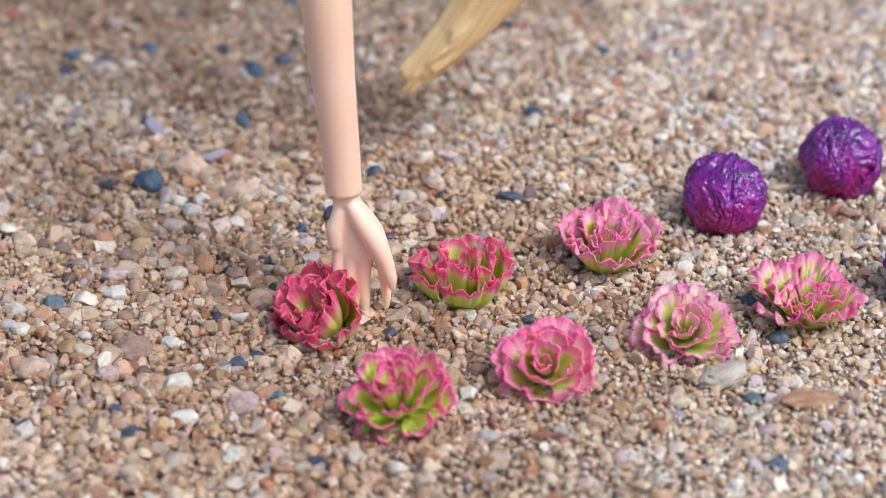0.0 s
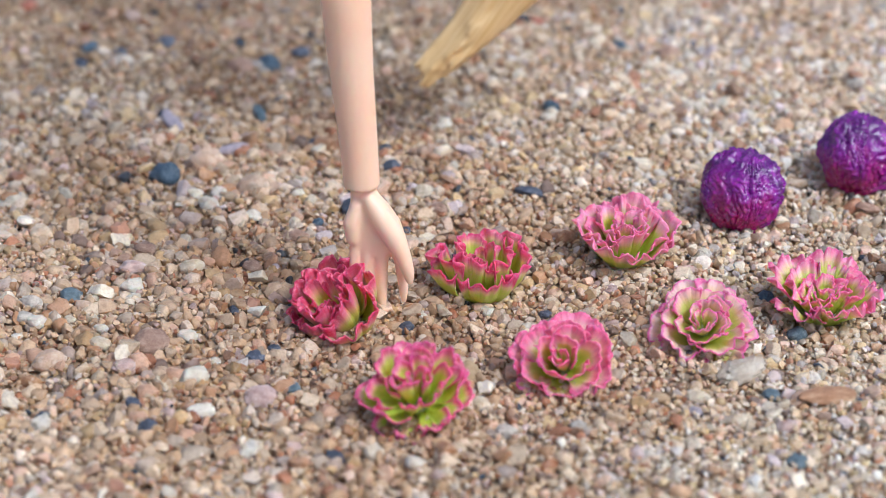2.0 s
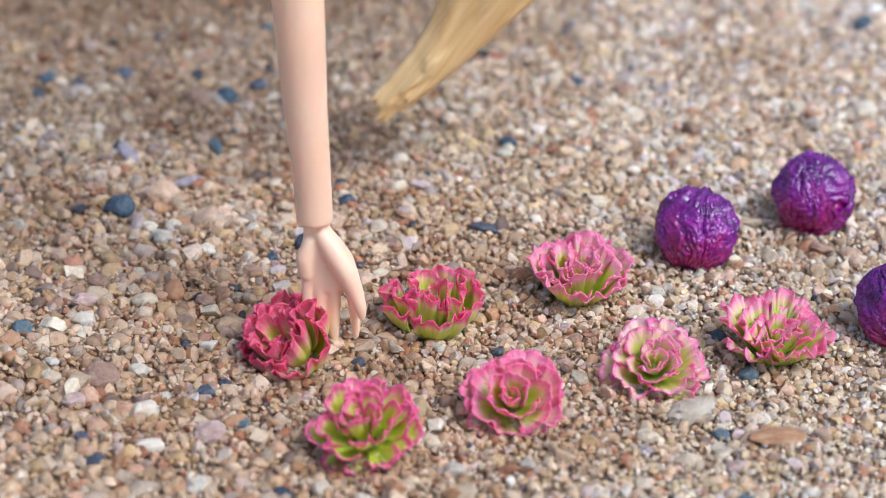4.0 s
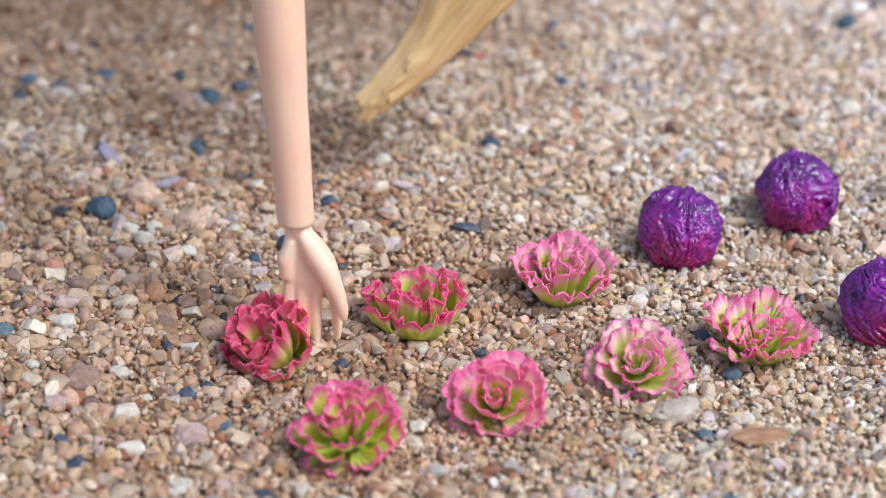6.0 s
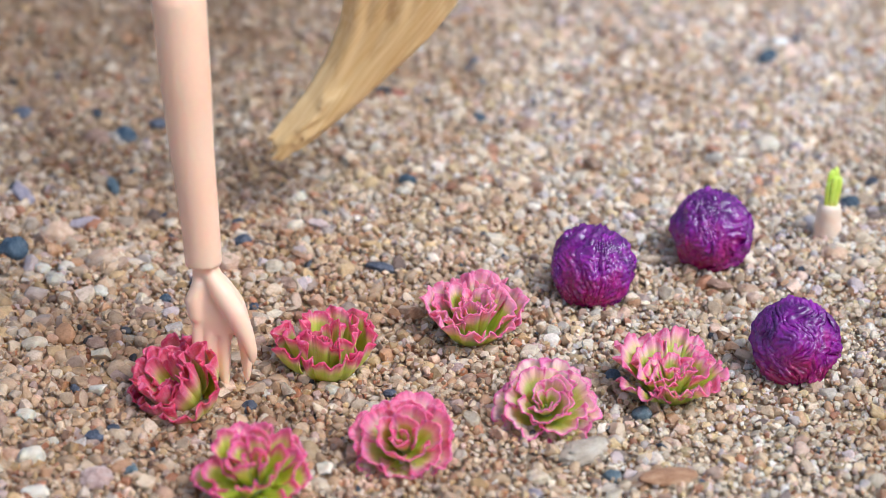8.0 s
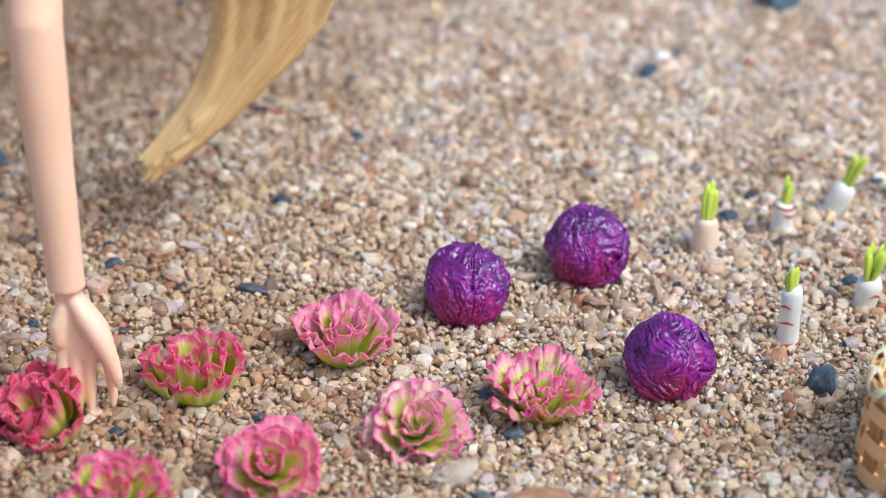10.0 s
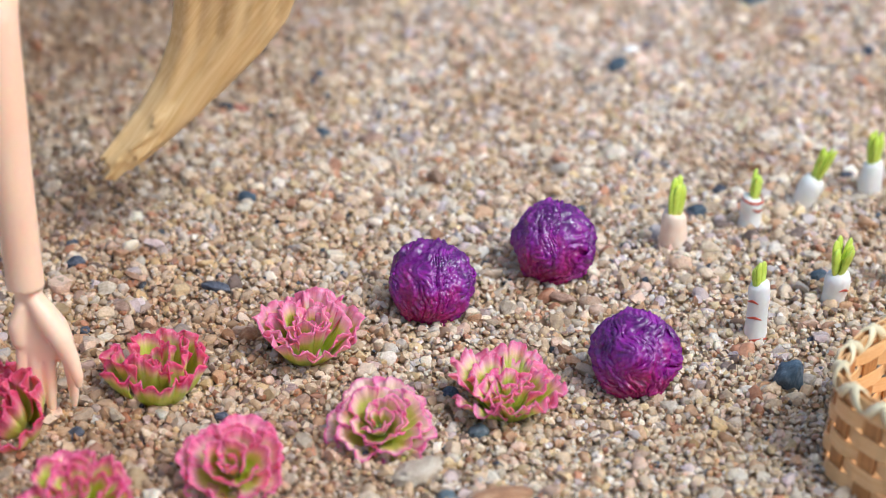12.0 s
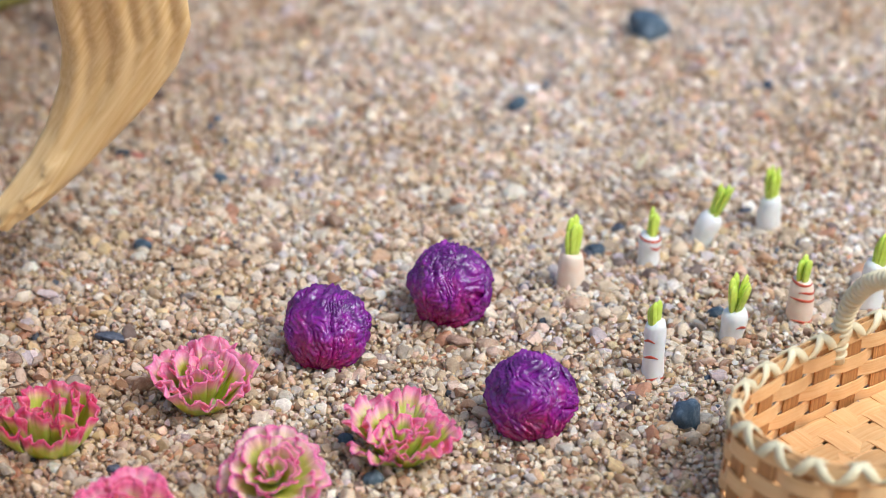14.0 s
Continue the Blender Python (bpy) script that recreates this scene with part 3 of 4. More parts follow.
pebbles("blue", [(-86, 35.3, 8.2), (-64, 105.5, 7.5), (18, 76.5, 4.6), (39, 116.5, 4.6), (68, -24.4, 4.2), (129, 162, 6.1), (140, 66.2, 5.6), (38, 154.9, 3.4), (-117, 115.4, 5), (-55, 152, 4), (-44, 12, 3), (166, 27, 4.5)], tall=0.85)
pebbles("blue", [(149.6, -24.5, 7.6)], tall=1.35, worn=0.35, coarse=0.7)
pebbles("blue", [(177, 212.7, 14.1)], tall=0.8, worn=0.6)
pebbles("dark", [(-35, 19.2, 6.7), (-47, 59.7, 4.7), (-28, 55.9, 3.9), (-26, 41.7, 5), (-21, 8.2, 2.9), (14, -32.9, 3.5), (-20, -37.1, 4.1), (-34, -95.2, 4.4), (-102, -77.1, 3.9), (-11, 106.9, 4.1), (138, 65.9, 3.9), (185, 86.9, 4), (-51, -47.9, 3.4), (148, 79, 3.6), (-95, 118.4, 6), (-118, 103.7, 5), (-108, 112.8, 4.5), (-55, 115.5, 5.5), (36, 150.1, 3.2), (-77, -84, 4.5), (-81, -75, 4), (-62, -31, 3), (-55, -51, 4.5), (-87, 147, 4), (-29, -31, 3), (-7, -5, 4)])
pebbles("dark", [(11, 28.1, 8.2)], tall=0.3)
pebbles("grey", [(-113, -35.3, 5), (105, 91.5, 5.6), (154, -23.3, 4.8), (-65, 105.1, 7.2), (20, -84.1, 4.1), (4, -84.4, 5.1), (-112, -28.5, 5.6), (-106, 106, 6)])
pebbles("teal", [(74, -42.3, 4.8), (65, -69.2, 4.4), (68, -96.3, 4.8), (-45, -66.1, 4), (-103, -23.6, 6), (-42, -27, 4)], tall=0.7)
pebbles("white", [(-77, 26.8, 4.5), (-71, 26.8, 4.5), (-88, -19.6, 6), (-16, -31.8, 2.8), (-26, -24.8, 2.8), (-69, -60, 7.4), (66, 80.8, 4.5), (54, -5.2, 4.3), (121, 100.8, 8.1), (-109, -37.3, 5), (9, 96.9, 4), (17, 70.8, 4.6), (-93, -42, 3.5), (-65, -52, 3), (-88, -36, 3), (-72, -44, 4.5), (-61, 14, 5), (-50, 27, 4), (-73, 20, 6), (-24, 2, 3), (-43, 5, 3.2), (0, -30, 4), (-12, 69, 4.5)])
pebbles("cream", [(-74, -12.6, 6), (-101, -36.9, 3.5), (-96, -35.8, 3.1), (-92, -48.3, 4.8), (48, -70.6, 5.9), (56, -81.7, 6.2), (-2, -72.3, 5), (140, 41.4, 6.1), (-51, -9, 3.5), (-100, 110, 5), (-36, 89, 6)])
pebbles("tan", [(58.5, -58.7, 11.6), (-125, 25.2, 9.1)], tall=0.5, worn=1.0, coarse=4.0)
pebbles("peach", [(-76, 45.6, 9), (-104, -53.2, 8.2), (131, 33.2, 6.6), (106, 17.4, 5.8), (-99, 13.7, 4.8), (-99, -29, 4.5), (-58, 87, 5), (-62, 30, 9)])
pebbles("orange", [(-68, 12.8, 4.4), (76, 10.9, 4.2), (195, 81.1, 3.5), (20, 1.5, 5.7), (77.5, 109.8, 4.5), (2, 130.8, 4.5), (78, 105, 3.6), (-58, -55, 3.5), (-70, 173, 5), (-78, 126, 5)])
pebbles("brown", [(-49, 3.7, 6.5), (-80, -47.6, 8.2), (-12, 18.7, 6.7), (73, 28.7, 6.5), (99, 20.7, 6.6), (-87, -0.3, 6.6), (-71, 104.3, 9), (6, 123.2, 4), (53, 114.7, 7), (-53, -62, 5), (-73, 133, 6), (-59, -11, 5)], tall=0.5)
pebbles("red", [(15, 132.8, 4.6), (-140, 145.7, 5), (-112, -18.7, 2.6)])
pebbles("pink", [(30, -22.8, 4.4), (67, -82.1, 5.8), (-89, -9.5, 7.9), (-52, -70.5, 7.9), (-85, -59, 6), (50, -13, 4)], tall=0.5)
pebbles("mauve", [(47, -76.6, 3.6), (139, -9.7, 4.3)], tall=0.45)


def flake(colour, x, y, wide, long, turn):
    """A flat splinter of stone lying on the sand, turn degrees from +x."""
    px, py = x * MM, y * MM
    ob = new("pebble", pebble_mesh(int(x * 7 + y), STONE[colour], 0.8, 1.6))
    ob.matrix_basis = Matrix.LocRotScale((px, py, height(px, py) + 1.4 * MM), Euler((0.25, 0.1, radians(turn))), (long * MM / 2, wide * MM / 2, 1.5 * MM))
    tagged(ob, STONE_WORDS[colour].replace("pebble", "splinter"), "pebble", "pebbles in the sand")


flake("mauve", -87.5, 65.5, 4.6, 18, 113)
flake("orange", 77.5, -71, 6.0, 14.5, 18)
flake("teal", -64, 76, 3.4, 12, 106)
flake("mauve", -69, 52, 3.6, 9, 35)


# ---- ruffled flowers ----
def petal_mesh(material, root, belly, tip, spread, ruffle, cup, trim, seed):
    """A fan of a petal on the cup of its flower. root, belly and tip: radius and height (mm) of the curve that its mid-line follows;
    spread: degrees to each side; ruffle: how far the rim waves; cup: how far its sides bend inward; trim: how much shorter its sides are."""
    rng = np.random.default_rng(seed)
    nu, nv = 45, 15
    u, v = np.linspace(-1, 1, nu)[:, None], np.linspace(0, 1, nv)[None, :]
    ph = rng.uniform(0, 6.28, 8)
    reach = math.radians(spread)
    q = u * reach * max(tip[0], 3.0)
    phase = 2 * np.pi * q / rng.uniform(6.4, 8.6) + ph[0] + 1.0 * np.sin(2 * np.pi * q / 11 + ph[1])
    wide = np.sin(phase) * (1 + 0.35 * np.sin(2 * np.pi * q / 13 + ph[2]))
    small = np.sin(2 * np.pi * q / rng.uniform(2.8, 3.6) + ph[3] + 0.8 * np.sin(2 * np.pi * q / 7 + ph[4]))
    tiny = np.sin(2 * np.pi * q / 1.25 + ph[5]) * np.sin(2 * np.pi * q / 4.1 + ph[6])
    jag, lobe = rng.uniform(-1, 1, (nu, 1)), rng.uniform(4.2, 5.6)
    t = v * (1 - trim * np.abs(u) ** 2.6 + 0.06 * np.sin(2.4 * u + ph[7]) * v) + v**5 * (0.012 * jag + 0.015 * small + 0.12 * (np.sqrt(np.abs(np.sin(np.pi * q / lobe + ph[4]))) - 0.75)) * min(1.0, ruffle + 0.3)
    r = (1 - t) ** 2 * root[0] + 2 * t * (1 - t) * belly[0] + t * t * tip[0]
    z = (1 - t) ** 2 * root[1] + 2 * t * (1 - t) * belly[1] + t * t * tip[1]
    dr = 2 * (1 - t) * (belly[0] - root[0]) + 2 * t * (tip[0] - belly[0])
    dz = 2 * (1 - t) * (belly[1] - root[1]) + 2 * t * (tip[1] - belly[1])
    long = np.sqrt(dr * dr + dz * dz) + 1e-9
    swell = ruffle * (0.85 * v**2.1 * wide + 0.55 * v**4 * small + 0.30 * v**8 * tiny) + cup * np.abs(u) ** 1.8 * (0.3 + 0.7 * v) + 0.3 * u * v - 0.5 * ruffle * v**7
    r, z = np.maximum(r - dz / long * swell, 0.15), z + dr / long * swell
    a = u * reach * (0.6 + 0.4 * v**0.7) + 0.55 * ruffle * v**3 * np.cos(phase) / np.maximum(r, 2.0)
    grid = np.stack([r * np.cos(a), r * np.sin(a), z], 2)
    uvs = np.stack([(u + 1) / 2 + 0 * v, v + 0 * u], 2)
    thick = np.linspace(0.7, 0.26, nv)[None, :] * np.ones((nu, 1)) * MM
    verts, faces, uv = sheet(grid * MM, uvs, thick)
    return mesh_from("petal", verts, faces, material, uv)


# rings from outside in: petals, then root, belly and tip (radius, height), spread, ruffle, cup, trim
BOWL_RINGS = [(5, (3.8, 0.0), (8.8, 3.6), (12.2, 11.4), 46, 0.90, 0.2, 0.08), (5, (3.0, 1.0), (6.6, 5.0), (9.2, 12.2), 46, 0.95, 0.2, 0.10),
              (5, (2.2, 1.6), (4.8, 6.0), (6.4, 12.4), 44, 0.95, 0.1, 0.12), (4, (1.4, 2.0), (2.8, 6.8), (3.8, 12.0), 50, 0.85, 0, 0.14), (2, (0.6, 2.4), (1.2, 7.0), (1.4, 11.4), 85, 0.6, 0, 0.14)]
WIDE_RINGS = [(5, (3.4, 0.0), (7.8, 3.4), (13.2, 10.6), 46, 1.05, 0.2, 0.08), (5, (2.6, 0.8), (6.0, 4.4), (9.6, 11.4), 46, 1.05, 0.2, 0.10),
              (5, (2.0, 1.2), (4.4, 5.0), (6.4, 10.6), 44, 1.0, 0.1, 0.12), (4, (1.2, 1.6), (2.6, 5.4), (3.6, 10.0), 50, 0.85, 0, 0.14), (2, (0.5, 2.0), (1.2, 5.6), (1.4, 9.6), 85, 0.6, 0, 0.14)]
OPEN_RINGS = [(6, (2.6, 0.6), (8.6, 1.6), (12.6, 4.6), 42, 0.80, 0.4, 0.14), (5, (2.3, 1.2), (7.4, 3.2), (10.0, 7.2), 46, 0.75, 0.4, 0.14),
              (5, (1.9, 1.8), (5.6, 4.4), (7.2, 8.8), 44, 0.65, 0.3, 0.16), (4, (1.3, 2.4), (3.6, 5.2), (4.5, 9.4), 50, 0.5, 0.2, 0.18), (3, (0.6, 3.0), (1.8, 6.0), (2.1, 9.2), 64, 0.35, 0, 0.2)]
DOME_RINGS = [(7, (2.8, 0.6), (9.8, 1.6), (12.8, 4.6), 33, 0.55, 0.8, 0.22), (6, (2.5, 1.4), (8.6, 3.0), (10.2, 7.8), 38, 0.55, 0.9, 0.22),
              (5, (2.1, 2.0), (6.2, 4.6), (7.0, 9.8), 42, 0.50, 0.8, 0.22), (4, (1.4, 2.6), (3.6, 6.0), (4.0, 10.6), 48, 0.45, 0.5, 0.2), (2, (0.5, 3.2), (1.6, 6.8), (1.6, 10.4), 84, 0.3, 0, 0.2)]
TONGUE_RINGS = [(8, (3.0, 0.6), (10.4, 1.4), (12.6, 5.4), 26, 0.75, 1.4, 0.20), (7, (2.8, 1.4), (9.0, 3.4), (10.2, 9.4), 29, 0.75, 1.5, 0.20),
                (6, (2.4, 2.0), (6.6, 5.2), (7.2, 12.0), 31, 0.70, 1.4, 0.20), (4, (1.8, 2.6), (3.8, 6.8), (4.2, 13.2), 42, 0.65, 1.1, 0.18), (2, (0.8, 3.2), (1.6, 8.0), (1.6, 12.8), 80, 0.5, 0.4, 0.18)]
FRINGE_RINGS = [(5, (4.4, 0.0), (11.4, 3.4), (10.6, 11.2), 43, 1.2, 0.3, 0.06), (5, (3.4, 0.6), (8.6, 4.8), (7.8, 13.4), 43, 1.2, 0.3, 0.08),
                (4, (2.4, 1.0), (5.4, 5.8), (5.0, 14.0), 48, 1.1, 0.2, 0.10), (2, (0.8, 1.6), (2.0, 6.2), (2.2, 12.8), 80, 0.8, 0, 0.14)]


def flower(label, colour, x, y, size, lean, toward, rings, seed, turn=0.0, sink=1.2, gap=None):
    """A rosette on the sand. lean degrees toward the heading (degrees from +x); gap: a heading towards which the tall petals part."""
    rng = random.Random(seed)
    thing = new("ruffled_flower")
    ax, ay = x * MM, y * MM
    axis = Vector((-math.sin(radians(toward)), math.cos(radians(toward)), 0))
    thing.matrix_basis = Matrix.Translation((ax, ay, height(ax, ay) - sink * MM)) @ Matrix.Rotation(radians(lean), 4, axis) @ pose(0, 0, 0, 0, 0, turn) @ Matrix.Scale(size, 4)
    tagged(thing, label, "flower", "ruffled flowers planted in the sand")
    prof = [(0.0, -2.5), (3.0, -2.5), (3.3, -0.6), (3.5, 0.6), (3.0, 1.8), (1.2, 2.6)]
    sides = 20
    verts, faces = [], []
    for r, z in prof:
        for k in range(sides):
            a = 2 * math.pi * k / sides
            w = 1 + 0.06 * math.sin(5 * a + seed)
            verts.append((r * w * math.cos(a) * MM, r * w * math.sin(a) * MM, z * MM))
    for i in range(len(prof) - 1):
        for k in range(sides):
            j = (k + 1) % sides
            faces.append((i * sides + k, i * sides + j, (i + 1) * sides + j, (i + 1) * sides + k))
    faces.append(tuple(range((len(prof) - 1) * sides, len(prof) * sides)))
    part("stem", mesh_from("stem", verts, faces, STALK), thing, "short pale green stem")
    for ring, (count, root, belly, tip, spread, ruffle, cup, trim) in enumerate(rings):
        shapes = [petal_mesh(PETAL[colour], root, belly, (tip[0] * rng.uniform(0.91, 1.05), tip[1] * rng.uniform(0.88, 1.07)), spread * rng.uniform(0.94, 1.08), ruffle * rng.uniform(0.85, 1.2), cup, trim, seed * 50 + ring * 7 + k) for k in range(min(4, count))]
        start = rng.uniform(0, 360)
        for k in range(count):
            a = start + 360 * k / count + rng.uniform(-9, 9)
            s = rng.uniform(0.93, 1.05)
            if gap is not None and abs((a + turn - gap + 180) % 360 - 180) < 30:
                s *= 0.74
            part("petal", shapes[k % len(shapes)], thing, m=pose(rng.uniform(-0.4, 0.4) * MM, rng.uniform(-0.4, 0.4) * MM, 0, rng.uniform(-6, 6), rng.uniform(-6, 6), a) @ Matrix.Scale(s, 4))


flower("crimson-edged green ruffled bowl-shaped flower tilted in the sand", "crimson", -34.4, -33.4, 1.02, 26, 215, FRINGE_RINGS, 1, sink=1.0)
flower("upright crimson-fringed green flower with parted petals in the sand", "fringe", -2.0, -18, 1.0, 4, 270, FRINGE_RINGS, 2, gap=90)
flower("pale pink and green bowl-shaped ruffled flower in the sand", "pale", 34.4, -6.0, 1.0, 4, 270, BOWL_RINGS, 3, sink=0.6)
flower("blush pink and lime rosette flower beside a tan stone", "blush", 51, -44, 1.0, 30, 262, OPEN_RINGS, 4, sink=-0.8)
flower("pink-rimmed lime green wide open flower in the sand", "rose", 81.0, -32.5, 0.94, 4, 275, WIDE_RINGS, 5, sink=0.4)
flower("bright magenta rosette flower with lime green centre in the sand", "magenta", 17.5, -59.5, 1.02, 30, 268, DOME_RINGS, 6, sink=-1.0)
flower("pink and lime green tightly layered flower in the sand", "cherry", -16.2, -75.0, 1.04, 26, 262, TONGUE_RINGS, 7, sink=-1.6)


# ---- purple cabbages ----
def crumple(d, axis, side, seed):
    """Height of the folds at a way d from the middle: creases fan out from the root of the leaf and cross-wrinkle towards the crown."""
    up = d.dot(axis)
    a = math.atan2(d.dot(side), d.dot(axis.cross(side)))
    s = Vector((seed * 3.7, 0, 0))
    a += 0.75 * noise.noise(d * 1.5 + s)
    polar = math.acos(max(-1.0, min(1.0, up)))
    c, e = math.cos(a), math.sin(a)
    folds = 1.5 * noise.noise(Vector((c * 4.6, e * 4.6, polar * 1.5)) + s)
    mid = 1 - abs(noise.noise(Vector((c * 9.0, e * 9.0, polar * 3.4)) + s)) * 3.0
    fine = 1 - abs(noise.noise(Vector((c * 16, e * 16, polar * 8)) - s)) * 3.0
    crinkle = 1 - abs(noise.noise(d * 8.5 + s)) * 3.2
    return 0.75 * folds + 0.44 * mid + 0.26 * fine + 0.20 * crinkle + 1.2 * noise.noise(d * 1.4 + s)


def cabbage(x, y, width, lean, toward, seed):
    thing = new("purple_cabbage")
    ax, ay, r = x * MM, y * MM, width * MM / 2
    thing.location = (ax, ay, height(ax, ay) + r * 0.74)
    thing.rotation_euler = (0, 0, radians(seed * 50))
    tagged(thing, "glossy deep purple crinkled cabbage head resting on sand", "cabbage", "purple cabbages in the sand")
    axis = Vector((math.cos(radians(toward - seed * 50)) * math.sin(radians(lean)), math.sin(radians(toward - seed * 50)) * math.sin(radians(lean)), math.cos(radians(lean))))
    side = axis.orthogonal().normalized()
    bm = bmesh.new()
    bmesh.ops.create_icosphere(bm, subdivisions=6, radius=1.0)
    for v in bm.verts:
        d = v.co.normalized()
        v.co = d * (r * (0.93 + 0.04 * d.dot(axis) + 0.080 * crumple(d, axis, side, seed)))
        v.co.z *= 1.02
    bm.verts.index_update()
    along = [(0.5, 1 - math.acos(max(-1.0, min(1.0, v.co.normalized().dot(axis)))) / math.pi) for v in bm.verts]
    part("head", mesh_from("head", [tuple(v.co) for v in bm.verts], [tuple(v.index for v in f.verts) for f in bm.faces], CABBAGE, along), thing)
    bm.free()
    rng = random.Random(seed)
    other = axis.cross(side)
    for k in range(3):
        mid = 2 * math.pi * k / 3 + rng.uniform(-0.3, 0.3)
        nu, nv = 100, 112
        grid, uvs = np.zeros((nu, nv, 3)), np.zeros((nu, nv, 2))
        for i in range(nu):
            u = 2 * i / (nu - 1) - 1
            for j in range(nv):
                v = j / (nv - 1)
                reach = 2.55 - 0.35 * u * u + 0.12 * math.sin(7 * u + k)
                polar = math.pi - 0.25 - v * (reach - 0.3)
                a = mid + u * (0.85 + 0.14 * math.sin(5 * v + k * 2) + 0.05 * math.sin(17 * v))
                d = axis * math.cos(polar) + (side * math.sin(a) + other * math.cos(a)) * math.sin(polar)
                edge = max(abs(u), v) ** 8
                lift = 0.947 + 0.008 * k + 0.04 * d.dot(axis) + 0.080 * crumple(d, axis, side, seed + 0.05 * k) - 0.012 * edge
                p = d * r * lift
                grid[i, j] = p.x, p.y, p.z * 1.02
                uvs[i, j] = u, v
        verts, faces, uv = sheet(grid, uvs, 0.45 * MM)
        part("leaf", mesh_from("leaf", verts, faces, CABBAGE, uv), thing)


cabbage(65.3, 15, 21.5, 52, 70, 1)
cabbage(98, 34.5, 21.5, 48, 60, 2)
cabbage(112.5, -21, 21.5, 54, 92, 3)


# ---- little radishes ----
def radish(label, x, y, width, tall, leaf, lean, toward, blades, marks, material, seed, splay=0.06):
    """All sizes in millimetres; marks: (height share, heading, width in degrees)."""
    rng = random.Random(seed)
    thing = new("radish")
    ax, ay = x * MM, y * MM
    axis = Vector((-math.sin(radians(toward)), math.cos(radians(toward)), 0))
    thing.matrix_basis = Matrix.Translation((ax, ay, height(ax, ay))) @ Matrix.Rotation(radians(lean), 4, axis)
    tagged(thing, label, "radish", "radishes planted in the sand")
    r = width / 2

    def girth(h):
        return r * (0.90 + 0.12 * math.sin(h * 2.6 + seed) ** 2 - 0.5 * max(0.0, h - 0.80) ** 1.5 * 4)

    pts, rad = [(0, 0, -2.5 * MM)], [r * 0.8 * MM]
    for k in range(15):
        h = k / 14
        pts.append((0.25 * MM * math.sin(3 * h + seed), 0, h * tall * MM))
        rad.append(girth(h) * MM)
    pts.append((0, 0, (tall + 0.25) * MM))
    rad.append(r * 0.30 * MM)
    v, f, uv = tube(pts, rad, 24)
    part("root", mesh_from("root", v, f, material, uv), thing)
    for k in range(blades):
        a = 6.28 * k / blades + rng.uniform(-0.4, 0.4)
        out = rng.uniform(0.2, 0.55) * r * 0.55
        far = out + leaf * splay * rng.uniform(0.3, 1.0)
        long = leaf * rng.uniform(0.70, 1.08)
        mid = [(out * math.cos(a) * (1 - s) + far * math.cos(a) * s, out * math.sin(a) * (1 - s) + far * math.sin(a) * s, tall - 0.8 + (long + 0.8) * s) for s in (0, 0.25, 0.5, 0.75, 0.92, 1.0)]
        w = width * (0.22 if blades < 7 else 0.17)
        v, f, uv = tube([tuple(c * MM for c in p) for p in mid], [w * q * MM for q in (0.85, 1.0, 1.1, 1.05, 0.75, 0.15)], 10, flat=0.45)
        part("leaf", mesh_from("leaf", v, f, BLADE, uv), thing, "lime green leaf stalk")
    for h, heading, wide in marks:
        nu = 14
        grid, uvs = np.zeros((nu, 4, 3)), np.zeros((nu, 4, 2))
        for i in range(nu):
            s = i / (nu - 1)
            a = radians(heading + (s - 0.5) * wide)
            thick = 0.62 * math.sin(math.pi * min(0.94, max(0.06, s))) + 0.08
            for j in range(4):
                hh = h * tall + (j / 3 - 0.5) * thick + 0.35 * math.sin(5 * s + seed)
                g = girth(hh / tall) + 0.06
                grid[i, j] = g * math.cos(a) * MM + 0.25 * MM * math.sin(3 * hh / tall + seed), g * math.sin(a) * MM, hh * MM
                uvs[i, j] = s, j / 3
        v, f, uv = sheet(grid, uvs, 0.14 * MM)
        part("red_mark", mesh_from("red_mark", v, f, RED_PAINT, uv), thing, "thin painted red stroke")


radish("short peach-white radish with tall lime leaves in sand", 130.5, 46.6, 7.3, 10.0, 10.6, 2, 0, 6, [], ROOT_WARM, 1)
radish("short white radish with a red-ringed crown in sand", 153, 58.8, 6.4, 8.6, 7.7, 6, 0, 8, [(0.97, 270, 330), (0.70, 300, 70)], ROOT, 2)
radish("white radish leaning aside with bushy lime leaves", 169, 68.5, 6.6, 9.0, 9.5, 22, 0, 9, [], ROOT, 3, 0.14)
radish("small plain white radish with tufted lime leaves", 189.5, 77, 6.6, 9.5, 9.0, 2, 0, 9, [], ROOT, 4, 0.12)
radish("tall slim white radish with red painted strokes", 145.6, 0.3, 5.8, 15.2, 5.8, -1, 0, 5, [(0.02, 270, 150), (0.42, 240, 90), (0.72, 225, 70)], ROOT, 5)
radish("plain white radish with two splayed lime leaves", 167.8, 16.5, 6.6, 8.2, 9.6, 6, 0, 6, [(0.55, 300, 60)], ROOT, 6, 0.26)
radish("thick white radish with red painted rings and split leaves", 186.6, 24.0, 6.8, 12.2, 7.6, 3, 0, 5, [(0.12, 280, 120), (0.62, 280, 170), (0.78, 300, 110), (0.98, 240, 200)], ROOT_WARM, 7, 0.14)
radish("plain white radish with lime leaves behind the basket", 206, 30, 7.0, 13.0, 8.5, 10, 0, 6, [(0.6, 240, 50)], ROOT, 8)


